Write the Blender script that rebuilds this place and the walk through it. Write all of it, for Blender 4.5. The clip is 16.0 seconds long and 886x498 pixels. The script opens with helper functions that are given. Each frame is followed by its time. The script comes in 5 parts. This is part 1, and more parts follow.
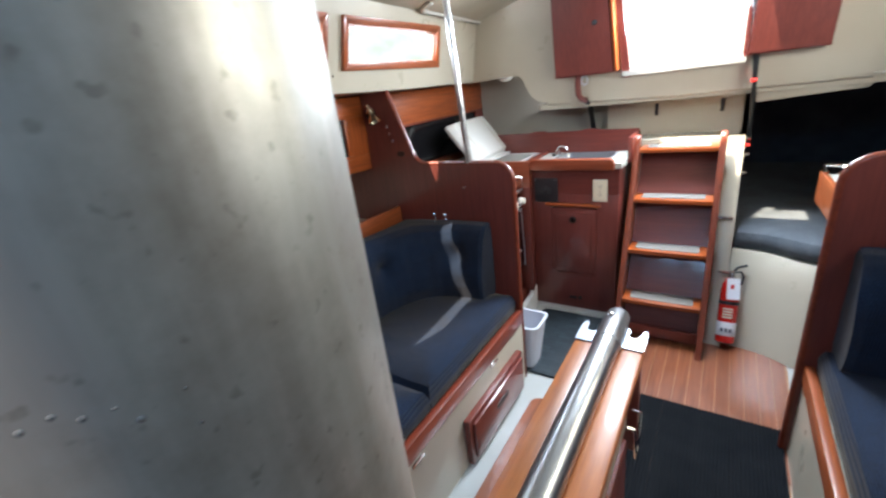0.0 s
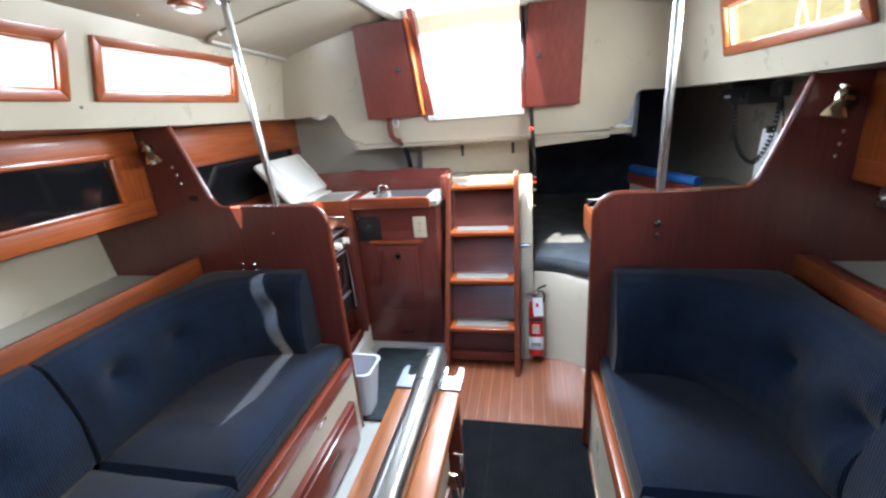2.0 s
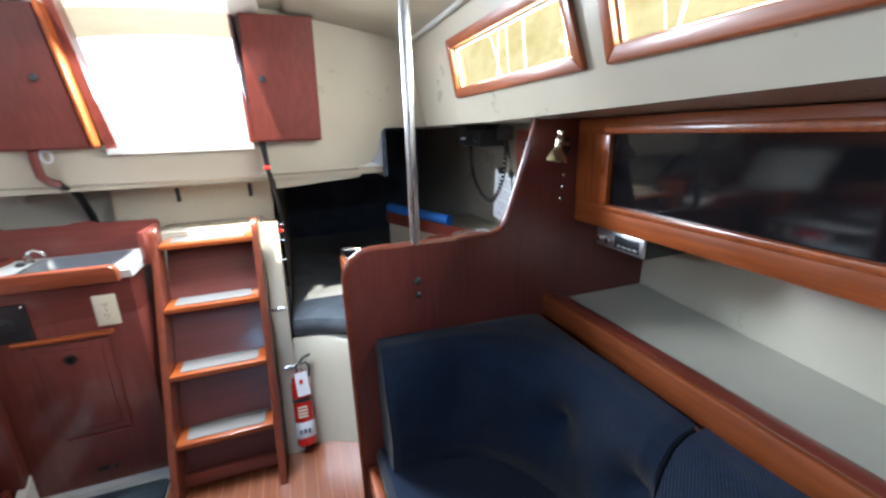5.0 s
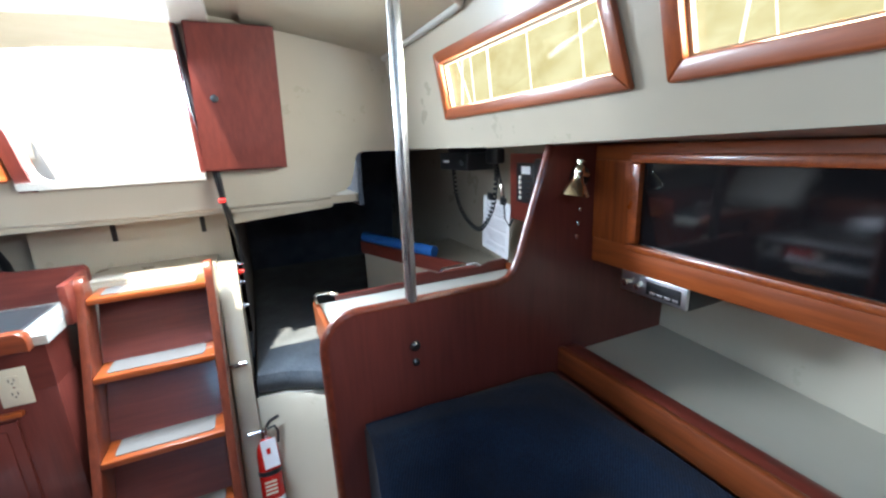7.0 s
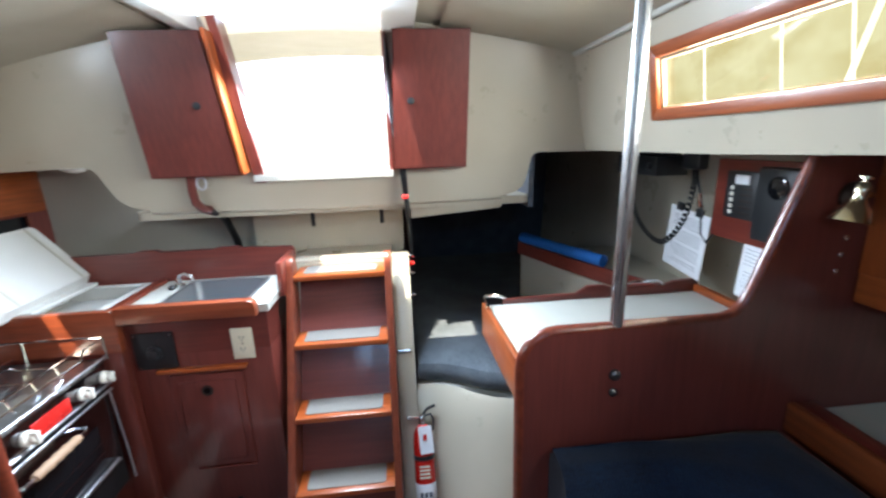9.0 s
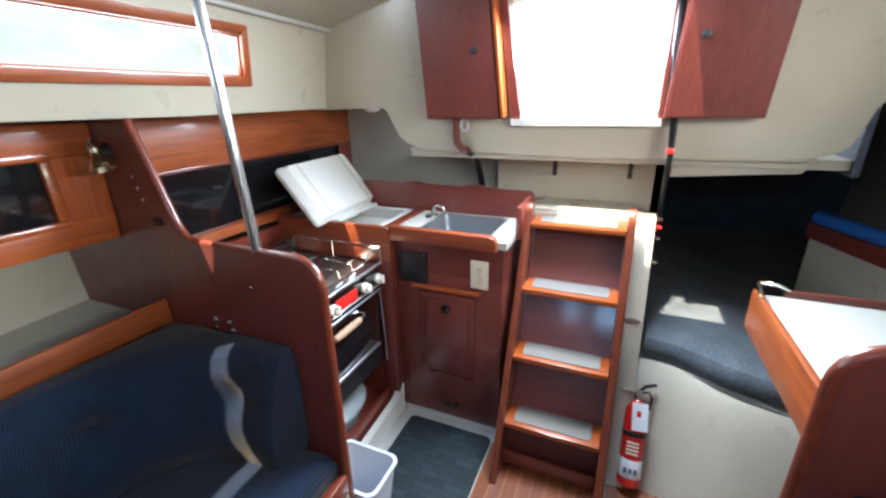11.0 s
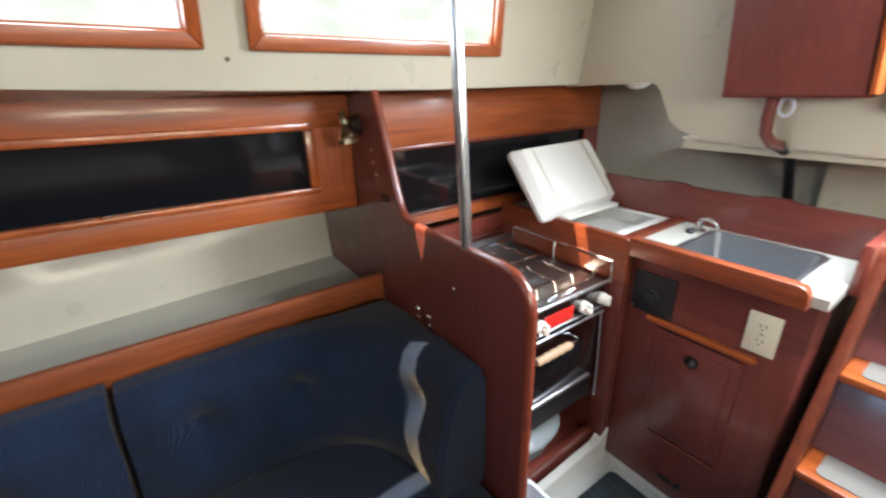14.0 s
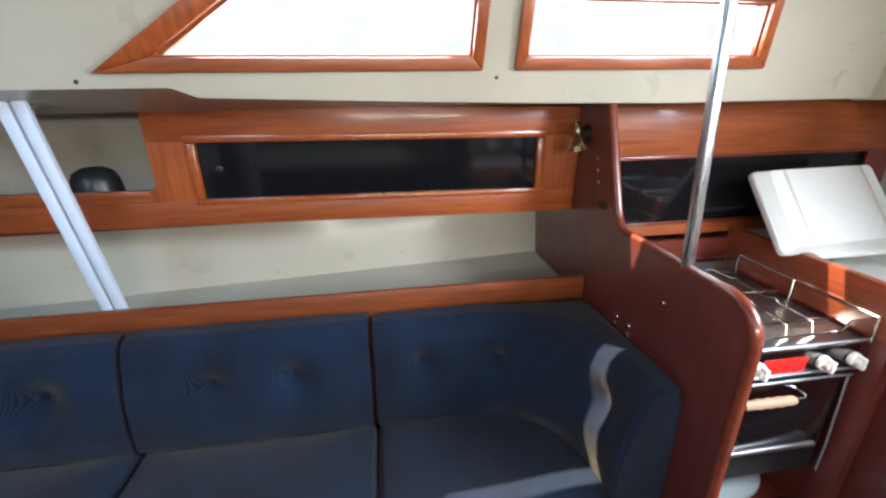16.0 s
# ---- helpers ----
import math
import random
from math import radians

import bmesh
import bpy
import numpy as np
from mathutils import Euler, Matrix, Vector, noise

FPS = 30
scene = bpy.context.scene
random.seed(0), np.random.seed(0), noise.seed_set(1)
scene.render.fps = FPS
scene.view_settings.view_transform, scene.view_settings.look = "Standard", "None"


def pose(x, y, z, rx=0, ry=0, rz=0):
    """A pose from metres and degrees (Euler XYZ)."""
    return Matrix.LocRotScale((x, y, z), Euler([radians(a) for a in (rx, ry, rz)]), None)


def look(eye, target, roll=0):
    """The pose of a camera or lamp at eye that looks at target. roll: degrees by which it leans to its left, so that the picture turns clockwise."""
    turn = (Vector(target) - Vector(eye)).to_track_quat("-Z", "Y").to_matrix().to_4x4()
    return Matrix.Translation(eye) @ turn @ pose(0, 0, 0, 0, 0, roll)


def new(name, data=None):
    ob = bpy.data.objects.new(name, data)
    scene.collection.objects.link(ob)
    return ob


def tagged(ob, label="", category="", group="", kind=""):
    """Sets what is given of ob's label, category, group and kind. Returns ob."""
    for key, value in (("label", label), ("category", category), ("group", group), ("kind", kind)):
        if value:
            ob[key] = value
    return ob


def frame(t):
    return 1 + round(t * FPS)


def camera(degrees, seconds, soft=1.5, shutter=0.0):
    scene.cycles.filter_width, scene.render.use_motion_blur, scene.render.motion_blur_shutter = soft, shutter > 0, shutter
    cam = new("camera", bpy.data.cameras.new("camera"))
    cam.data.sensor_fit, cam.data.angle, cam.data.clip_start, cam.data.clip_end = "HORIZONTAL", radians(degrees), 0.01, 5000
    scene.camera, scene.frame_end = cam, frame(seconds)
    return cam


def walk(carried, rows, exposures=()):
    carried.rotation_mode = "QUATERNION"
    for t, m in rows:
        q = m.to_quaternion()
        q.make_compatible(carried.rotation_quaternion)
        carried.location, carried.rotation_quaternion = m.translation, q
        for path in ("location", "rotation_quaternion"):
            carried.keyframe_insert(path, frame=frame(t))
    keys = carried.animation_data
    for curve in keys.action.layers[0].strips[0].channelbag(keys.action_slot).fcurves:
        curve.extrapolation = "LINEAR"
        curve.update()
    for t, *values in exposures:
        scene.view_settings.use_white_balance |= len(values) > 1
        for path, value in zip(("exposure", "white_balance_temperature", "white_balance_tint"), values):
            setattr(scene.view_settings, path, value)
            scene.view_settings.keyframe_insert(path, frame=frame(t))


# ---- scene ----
cam = camera(94.1, 16.0, soft=2.4, shutter=0.4)
PATH = [
    (0, (0.268, 0.524, 1.32), (-0.816, 2.045, 0.606), -7.4),
    (0.5, (0.279, 0.554, 1.326), (-0.622, 2.195, 0.621), -7.2),
    (1, (0.295, 0.579, 1.331), (-0.427, 2.312, 0.641), -6.4),
    (1.5, (0.311, 0.599, 1.338), (-0.242, 2.401, 0.672), -5.5),
    (2, (0.331, 0.63, 1.332), (-0.077, 2.479, 0.688), -4.6),
    (2.5, (0.33, 0.647, 1.335), (0.084, 2.532, 0.714), -3.7),
    (3, (0.344, 0.671, 1.334), (0.264, 2.578, 0.736), -2.9),
    (3.5, (0.357, 0.763, 1.329), (0.43, 2.673, 0.742), -2.5),
    (4, (0.405, 0.88, 1.318), (0.644, 2.779, 0.74), -2.1),
    (4.5, (0.447, 0.93, 1.321), (0.883, 2.798, 0.755), -1.9),
    (5, (0.454, 0.986, 1.323), (1.088, 2.801, 0.771), -1.9),
    (5.2, (0.449, 1.046, 1.327), (1.148, 2.837, 0.774), -1.9),
    (7.3, (0.472, 1.237, 1.365), (1.257, 3.01, 0.877), -2.6),
    (7.5, (0.487, 1.251, 1.368), (1.198, 3.055, 0.876), -2.2),
    (8, (0.445, 1.266, 1.375), (1.024, 3.116, 0.884), -1.9),
    (8.5, (0.371, 1.295, 1.378), (0.776, 3.194, 0.897), -1.8),
    (9, (0.329, 1.314, 1.391), (0.523, 3.241, 0.892), -1.9),
    (9.5, (0.304, 1.333, 1.431), (0.192, 3.249, 0.868), -3.0),
    (10, (0.248, 1.317, 1.414), (-0.092, 3.202, 0.84), -2.9),
    (10.2, (0.253, 1.314, 1.41), (-0.209, 3.168, 0.818), -2.7),
    (12.3, (0.102, 1.333, 1.338), (-0.819, 2.926, 0.552), -0.6),
    (12.5, (0.087, 1.387, 1.341), (-0.865, 2.965, 0.565), -0.9),
    (13, (0.045, 1.449, 1.338), (-0.989, 2.993, 0.597), -1.6),
    (13.5, (0.017, 1.493, 1.346), (-1.263, 2.846, 0.62), -2.2),
    (14, (0.039, 1.516, 1.352), (-1.496, 2.568, 0.619), -1.7),
    (14.5, (0.066, 1.495, 1.359), (-1.635, 2.236, 0.611), -1.5),
    (15, (0.098, 1.462, 1.356), (-1.695, 1.954, 0.618), -1.6),
    (15.5, (0.11, 1.43, 1.37), (-1.727, 1.756, 0.649), -1.5),
    (16, (0.118, 1.398, 1.381), (-1.735, 1.652, 0.674), -1.0),
]
walk(cam, [(t, look(eye, target, roll)) for t, eye, target, roll in PATH], exposures=[(0.0, 2.2, 5750, 8), (2.5, 2.35, 5650, 8), (5.0, 2.35, 5650, 8), (8.0, 2.15, 5450, 6), (10.0, 2.05, 5450, 6), (12.3, 2.25, 5950, 8), (13.2, 2.1, 6150, 8), (14.5, 2.2, 5950, 9), (16.0, 2.25, 5750, 9)])

# ---- light ----
world = bpy.data.worlds.new("sky")
scene.world = world
world.use_nodes = True
wn = world.node_tree.nodes
sky = wn.new("ShaderNodeTexSky")
sky.sky_type, sky.sun_disc, sky.sun_elevation, sky.sun_rotation = "NISHITA", False, radians(61.9), radians(212.3)
wn["Background"].inputs[1].default_value = 0.14
world.node_tree.links.new(sky.outputs[0], wn["Background"].inputs[0])


def sun_lamp(way, strength):
    data = bpy.data.lights.new("sun", "SUN")
    data.energy, data.angle, data.color = strength, radians(0.6), (1.0, 0.81, 0.56)
    ob = new("sun", data)
    ob.matrix_world = look((0, 0, 6), Vector((0, 0, 6)) + Vector(way))
    return ob


def sky_lamp(name, place, facing, width, height, watts, colour):
    data = bpy.data.lights.new(name, "AREA")
    data.shape, data.size, data.size_y, data.energy, data.color = "RECTANGLE", width, height, watts, colour
    ob = new(name, data)
    ob.matrix_world = look(place, Vector(place) + Vector(facing))
    return ob


sun_lamp((0.285, 0.45, -1.0), 5.0)
sky_lamp("sky_in_companionway", (0.06, 2.84, 1.60), (0.0, -0.55, -1.0), 0.42, 0.46, 13.5, (0.92, 0.97, 1.0))
sky_lamp("sky_in_forward_hatch", (0.1, 0.35, 1.80), (0, 0.1, -1), 0.5, 0.5, 4.6, (0.50, 0.75, 1.0))
for side, y in ((-1, 1.28), (-1, 2.08), (1, 1.28), (1, 2.08)):
    tint, watts = ((1.0, 0.95, 0.84), 3.6) if side > 0 else ((0.84, 0.93, 1.0), 1.05)
    sky_lamp("sky_in_window", (0.04 + side * 1.03, y, 1.53), (-side, 0, -0.25), 0.6, 0.11, watts, tint)

# ---- materials ----


def nodes_of(name, rough, metal=0.0, coat=0.0):
    m = bpy.data.materials.new(name)
    m.use_nodes = True
    n, l = m.node_tree.nodes, m.node_tree.links
    b = n["Principled BSDF"]
    b.inputs["Roughness"].default_value, b.inputs["Metallic"].default_value = rough, metal
    b.inputs["Coat Weight"].default_value, b.inputs["Coat Roughness"].default_value = coat, 0.12
    return m, n, l, b


def coords(n, l, scale):
    t, mp = n.new("ShaderNodeTexCoord"), n.new("ShaderNodeMapping")
    mp.inputs["Scale"].default_value = scale
    l.new(t.outputs["Object"], mp.inputs["Vector"])
    return mp.outputs["Vector"]


def noise_of(n, l, vec, scale, detail=5.0, rough=0.55):
    t = n.new("ShaderNodeTexNoise")
    t.inputs["Scale"].default_value, t.inputs["Detail"].default_value, t.inputs["Roughness"].default_value = scale, detail, rough
    l.new(vec, t.inputs["Vector"])
    return t.outputs["Fac"]


def ramp_of(n, l, fac, stops):
    r = n.new("ShaderNodeValToRGB")
    for k, (at, c) in enumerate(stops):
        e = r.color_ramp.elements[k] if k < 2 else r.color_ramp.elements.new(at)
        e.position, e.color = at, (*c, 1)
    l.new(fac, r.inputs["Fac"])
    return r.outputs["Color"]


def mix_of(n, l, fac, a, b, mode="MIX"):
    x = n.new("ShaderNodeMix")
    x.data_type, x.blend_type = "RGBA", mode
    for socket, v in ((x.inputs[0], fac), (x.inputs[6], a), (x.inputs[7], b)):
        if isinstance(v, (int, float)):
            socket.default_value = v
        elif isinstance(v, tuple):
            socket.default_value = (*v, 1)
        else:
            l.new(v, socket)
    return x.outputs[2]


def bump_of(n, l, b, height, strength, dist=0.002):
    u = n.new("ShaderNodeBump")
    u.inputs["Strength"].default_value, u.inputs["Distance"].default_value = strength, dist
    l.new(height, u.inputs["Height"])
    l.new(u.outputs[0], b.inputs["Normal"])


def rough_of(n, l, b, fac, low, high):
    r = n.new("ShaderNodeMapRange")
    r.inputs["To Min"].default_value, r.inputs["To Max"].default_value = low, high
    l.new(fac, r.inputs["Value"])
    l.new(r.outputs[0], b.inputs["Roughness"])


def wood(name, dark, light, along, rough=0.3, coat=0.4, grain=1.0):
    """Varnished timber; along: the axis of the grain."""
    m, n, l, b = nodes_of(name, rough, 0, coat)
    k = [26.0 * grain] * 3
    k["xyz".index(along)] = 1.6
    fine = noise_of(n, l, coords(n, l, k), 3.0, 7, 0.62)
    k2 = [7.0] * 3
    k2["xyz".index(along)] = 0.9
    broad = noise_of(n, l, coords(n, l, k2), 1.0, 3)
    mid = tuple((a + c) / 2 for a, c in zip(dark, light))
    c1 = ramp_of(n, l, fine, [(0.28, dark), (0.72, light), (0.5, mid)])
    c2 = ramp_of(n, l, broad, [(0.3, (0.76, 0.73, 0.71)), (0.7, (1.12, 1.08, 1.05))])
    c = mix_of(n, l, 0.85, c1, c2, "MULTIPLY")
    spot = noise_of(n, l, coords(n, l, (1, 1, 1)), 14, 4)
    l.new(c, b.inputs["Base Color"])
    rough_of(n, l, b, spot, rough * 0.7, rough * 1.5)
    bump_of(n, l, b, fine, 0.12, 0.001)
    return m


def paint(name, colour, rough=0.35, stain=0.08, coat=0.0, grain=0.06, metal=0.0):
    """Gelcoat, laminate, plastic, lacquer: a plain colour with faint mottling and scuffs."""
    m, n, l, b = nodes_of(name, rough, metal, coat)
    v = coords(n, l, (1, 1, 1))
    big, small = noise_of(n, l, v, 2.3, 4), noise_of(n, l, v, 90, 3)
    dull = tuple(x * (1 - 2.2 * stain) for x in colour)
    c = ramp_of(n, l, big, [(0.3, dull), (0.62, colour)])
    l.new(c, b.inputs["Base Color"])
    rough_of(n, l, b, noise_of(n, l, v, 9, 5), rough * 0.75, min(1, rough * 1.4))
    bump_of(n, l, b, small, grain, 0.001)
    return m


def steel(name, colour, rough, brushed="z"):
    m, n, l, b = nodes_of(name, rough, 1.0)
    k = [60.0] * 3
    k["xyz".index(brushed)] = 2.0
    f = noise_of(n, l, coords(n, l, k), 4, 4)
    l.new(ramp_of(n, l, noise_of(n, l, coords(n, l, (1, 1, 1)), 11, 5), [(0.3, tuple(c * 0.75 for c in colour)), (0.7, colour)]), b.inputs["Base Color"])
    rough_of(n, l, b, f, rough * 0.6, rough * 1.6)
    bump_of(n, l, b, f, 0.04, 0.001)
    return m


def cloth(name, dark, light, rib=0.0046, axis="x", thread=None):
    """Ribbed upholstery: fine cords with rubbed nap, the crests of another thread."""
    m, n, l, b = nodes_of(name, 0.95)
    b.inputs["Sheen Weight"].default_value, b.inputs["Sheen Roughness"].default_value, b.inputs["Sheen Tint"].default_value = 0.11, 0.5, (1.0, 0.80, 0.52, 1)
    w = n.new("ShaderNodeTexWave")
    w.bands_direction = "Z" if axis == "z" else ("Y" if axis == "y" else "X")
    w.inputs["Scale"].default_value, w.inputs["Distortion"].default_value = 0.314 / rib, 0.6
    w.inputs["Detail"].default_value, w.inputs["Detail Scale"].default_value = 2.0, 3.0
    v = coords(n, l, (1, 1, 1))
    if axis in "+-":
        turn = n.new("ShaderNodeMapping")
        turn.inputs["Rotation"].default_value = (0, 0, radians(-45 if axis == "-" else 45))
        l.new(v, turn.inputs["Vector"])
        l.new(turn.outputs[0], w.inputs["Vector"])
    else:
        l.new(v, w.inputs["Vector"])
    nap, weave = noise_of(n, l, v, 7, 5), noise_of(n, l, v, 260, 3)
    c = ramp_of(n, l, nap, [(0.32, dark), (0.7, light)])
    c = mix_of(n, l, 0.42, c, ramp_of(n, l, w.outputs["Fac"], [(0.1, (0.30, 0.30, 0.32)), (0.8, (1.4, 1.4, 1.35))]), "MULTIPLY")
    c = mix_of(n, l, 0.65, c, ramp_of(n, l, weave, [(0.35, (0.4, 0.4, 0.42)), (0.65, (1.6, 1.6, 1.5))]), "MULTIPLY")
    if thread:
        f = n.new("ShaderNodeMapRange")
        f.inputs["From Min"].default_value, f.inputs["From Max"].default_value, f.inputs["To Max"].default_value = 0.25, 0.9, 0.20
        l.new(w.outputs["Fac"], f.inputs["Value"])
        c = mix_of(n, l, f.outputs[0], c, thread)
    l.new(c, b.inputs["Base Color"])
    add = n.new("ShaderNodeMath")
    add.operation = "ADD"
    l.new(w.outputs["Fac"], add.inputs[0])
    l.new(weave, add.inputs[1])
    b.inputs["Specular IOR Level"].default_value = 0.15
    bump_of(n, l, b, add.outputs[0], 0.45, 0.002)
    return m


def pane(name, tint, rough=0.02, alpha=0.25):
    m, n, l, b = nodes_of(name, rough)
    t, g, mx, f = n.new("ShaderNodeBsdfTransparent"), n.new("ShaderNodeBsdfGlossy"), n.new("ShaderNodeMixShader"), n.new("ShaderNodeFresnel")
    t.inputs[0].default_value, g.inputs["Roughness"].default_value = (*tint, 1), rough
    f.inputs[0].default_value = 1.45
    l.new(f.outputs[0], mx.inputs[0])
    l.new(t.outputs[0], mx.inputs[1])
    l.new(g.outputs[0], mx.inputs[2])
    l.new(mx.outputs[0], n["Material Output"].inputs[0])
    return m


MAHOGANY = wood("mahogany", (0.104, 0.0238, 0.0180), (0.158, 0.0372, 0.0275), "z", 0.34, 0.35)
MAHOGANY_Y = wood("mahogany_long", (0.114, 0.0215, 0.0150), (0.188, 0.0395, 0.0250), "y", 0.32, 0.35)
MAHOGANY_X = wood("mahogany_cross", (0.104, 0.0230, 0.0175), (0.164, 0.0382, 0.0275), "x", 0.32, 0.35)
EDGE = wood("mahogany_edge", (0.09, 0.016, 0.008), (0.19, 0.036, 0.014), "y", 0.3, 0.4)
TEAK_Y = wood("teak_long", (0.17, 0.036, 0.008), (0.365, 0.090, 0.018), "y", 0.36, 0.2)
TABLE_TEAK = wood("table_teak", (0.22, 0.060, 0.013), (0.41, 0.135, 0.031), "y", 0.36, 0.2)
TEAK_X = wood("teak_cross", (0.19, 0.038, 0.007), (0.41, 0.098, 0.018), "x", 0.3, 0.35)
FIDDLE = wood("fiddle_teak", (0.115, 0.027, 0.008), (0.245, 0.062, 0.016), "y", 0.36, 0.2)
GALLEY_X = wood("galley_fiddle", (0.13, 0.028, 0.011), (0.27, 0.062, 0.020), "x", 0.3, 0.35)
LADDER = wood("ladder_mahogany", (0.115, 0.026, 0.013), (0.225, 0.054, 0.024), "z", 0.32, 0.35)
TEAK_Z = wood("teak_upright", (0.19, 0.038, 0.007), (0.41, 0.098, 0.018), "z", 0.3, 0.35)
SOLE = wood("sole_teak", (0.13, 0.036, 0.015), (0.24, 0.078, 0.03), "y", 0.3, 0.35)
HOLLY = wood("sole_holly", (0.26, 0.12, 0.05), (0.38, 0.19, 0.085), "y", 0.35, 0.3)
CREAM = paint("cream_gelcoat", (0.475, 0.43, 0.335), 0.28, 0.05, 0.15)
WHITE = paint("white_gelcoat", (0.64, 0.63, 0.595), 0.32, 0.05, 0.1)
GREY_WHITE = paint("worn_white_gelcoat", (0.43, 0.435, 0.415), 0.4, 0.09, 0.05)
LINER = paint("ceiling_liner", (0.37, 0.333, 0.25), 0.5, 0.04, 0.0, 0.2)
# Grey paint taken darker: the galley recess's shade is put into this colour.
SHADED_LINER = paint("shaded_grey_liner", (0.36, 0.34, 0.285), 0.5, 0.06, 0.0, 0.2)
LAMINATE = paint("white_laminate", (0.47, 0.462, 0.412), 0.4, 0.05)
SHELF = paint("beige_laminate", (0.48, 0.45, 0.365), 0.45, 0.06, 0.0, 0.12)
PLASTIC = paint("white_plastic", (0.58, 0.60, 0.66), 0.35, 0.04)
IVORY = paint("ivory_plastic", (0.72, 0.66, 0.50), 0.35, 0.04)
KNOB = paint("white_knob", (0.78, 0.74, 0.66), 0.3, 0.03)
BLACK = paint("black_plastic", (0.014, 0.015, 0.017), 0.38, 0.1, 0.0, 0.1)
RUBBER = paint("black_rubber", (0.004, 0.005, 0.007), 0.75, 0.12, 0.0, 0.5)
RUBBER.node_tree.nodes["Principled BSDF"].inputs["Specular IOR Level"].default_value = 0.1
GREY_MAT = paint("grey_foam_mat", (0.022, 0.030, 0.037), 0.65, 0.12, 0.0, 0.5)
GREY_MAT.node_tree.nodes["Principled BSDF"].inputs["Specular IOR Level"].default_value = 0.25


def groove_shaded(m, wide, high):
    """Oblong blocks of a foam sheet; the groove shade is put into the colour."""
    n, l = m.node_tree.nodes, m.node_tree.links
    b = n["Principled BSDF"]
    t = n.new("ShaderNodeTexBrick")
    t.inputs["Scale"].default_value, t.inputs["Brick Width"].default_value, t.inputs["Row Height"].default_value = 1.0, wide, high
    t.inputs["Mortar Size"].default_value, t.inputs["Mortar Smooth"].default_value = 0.002, 0.4
    t.inputs["Color1"].default_value, t.inputs["Color2"].default_value, t.inputs["Mortar"].default_value = (0.8, 0.8, 0.8, 1), (1.35, 1.35, 1.3, 1), (0.55, 0.55, 0.55, 1)
    l.new(coords(n, l, (1, 1, 1)), t.inputs["Vector"])
    l.new(mix_of(n, l, 1.0, b.inputs["Base Color"].links[0].from_socket, t.outputs["Color"], "MULTIPLY"), b.inputs["Base Color"])


groove_shaded(GREY_MAT, 0.075, 0.03)
NONSKID = paint("nonskid_pad", (0.165, 0.150, 0.132), 0.8, 0.08, 0.0, 0.9)
SMOKED = paint("smoked_acrylic", (0.006, 0.006, 0.007), 0.07, 0.0, 0.0, 0.0)
RED = paint("red_enamel", (0.55, 0.02, 0.015), 0.25, 0.06, 0.5)
PAPER = paint("paper", (0.74, 0.75, 0.78), 0.8, 0.03)
INK = paint("ink", (0.10, 0.11, 0.14), 0.8, 0.0)
BLUE_FOAM = paint("blue_foam", (0.02, 0.12, 0.42), 0.7, 0.08, 0.0, 0.5)


def weathered(name, clean, worn, rough):
    """Old anodised alloy: cloudy patches, smears down the section and fine specks."""
    m, n, l, b = nodes_of(name, rough, 0.75)
    v = coords(n, l, (1, 1, 1))
    cloud, smear, speck = noise_of(n, l, v, 16, 6, 0.65), noise_of(n, l, coords(n, l, (40, 40, 5)), 1.0, 4), noise_of(n, l, v, 120, 2)
    c = ramp_of(n, l, cloud, [(0.34, worn), (0.58, clean)])
    c = mix_of(n, l, 0.35, c, ramp_of(n, l, smear, [(0.35, tuple(x * 0.55 for x in worn)), (0.6, clean)]))
    c = mix_of(n, l, 0.5, c, ramp_of(n, l, speck, [(0.28, (0.45, 0.43, 0.40)), (0.36, (1, 1, 1))]), "MULTIPLY")
    l.new(c, b.inputs["Base Color"])
    rough_of(n, l, b, cloud, rough * 1.3, rough * 0.8)
    bump_of(n, l, b, cloud, 0.05, 0.001)
    return m


ALLOY = weathered("mast_alloy", (0.29, 0.278, 0.25), (0.18, 0.162, 0.135), 0.42)
PITTED = paint("pitted_alloy", (0.07, 0.065, 0.06), 0.9, 0.1, 0.0, 0.3)
BRONZE = paint("dull_bronze", (0.06, 0.045, 0.04), 0.4, 0.1, 0.0, 0.1, 0.8)
STEEL = steel("stainless", (0.44, 0.45, 0.46), 0.30, "y")
STEEL_Z = steel("stainless_post", (0.56, 0.56, 0.56), 0.26, "z")
SATIN = steel("satin_trim", (0.82, 0.83, 0.86), 0.3, "y")
STOVE = steel("stove_steel", (0.26, 0.25, 0.26), 0.16, "y")
CHROME = steel("chrome", (0.85, 0.85, 0.86), 0.07, "x")
BRASS = steel("polished_brass", (0.74, 0.66, 0.47), 0.16, "z")
BRACKET = steel("slotted_bracket", (0.25, 0.28, 0.33), 0.34, "y")
DULL = steel("dull_bolt", (0.13, 0.12, 0.12), 0.4, "y")
SINK = paint("sink_steel", (0.40, 0.42, 0.44), 0.36, 0.05, 0.0, 0.02, 1.0)
WHITE_ALLOY = paint("white_alloy", (0.66, 0.71, 0.80), 0.3, 0.05)
BOBBIN = wood("turned_handle", (0.30, 0.185, 0.11), (0.44, 0.30, 0.19), "y", 0.5, 0.0)
NAVY_TONES, TAN = ((0.0015, 0.0070, 0.0235), (0.0040, 0.0150, 0.0450)), (0.050, 0.043, 0.017)
NAVY = cloth("navy_cord", *NAVY_TONES, 0.0046, "x", TAN)
NAVY_BACK = {1: cloth("navy_cord_back", *NAVY_TONES, 0.0046, "+", TAN), -1: cloth("navy_cord_rear", *NAVY_TONES, 0.0046, "-", TAN)}
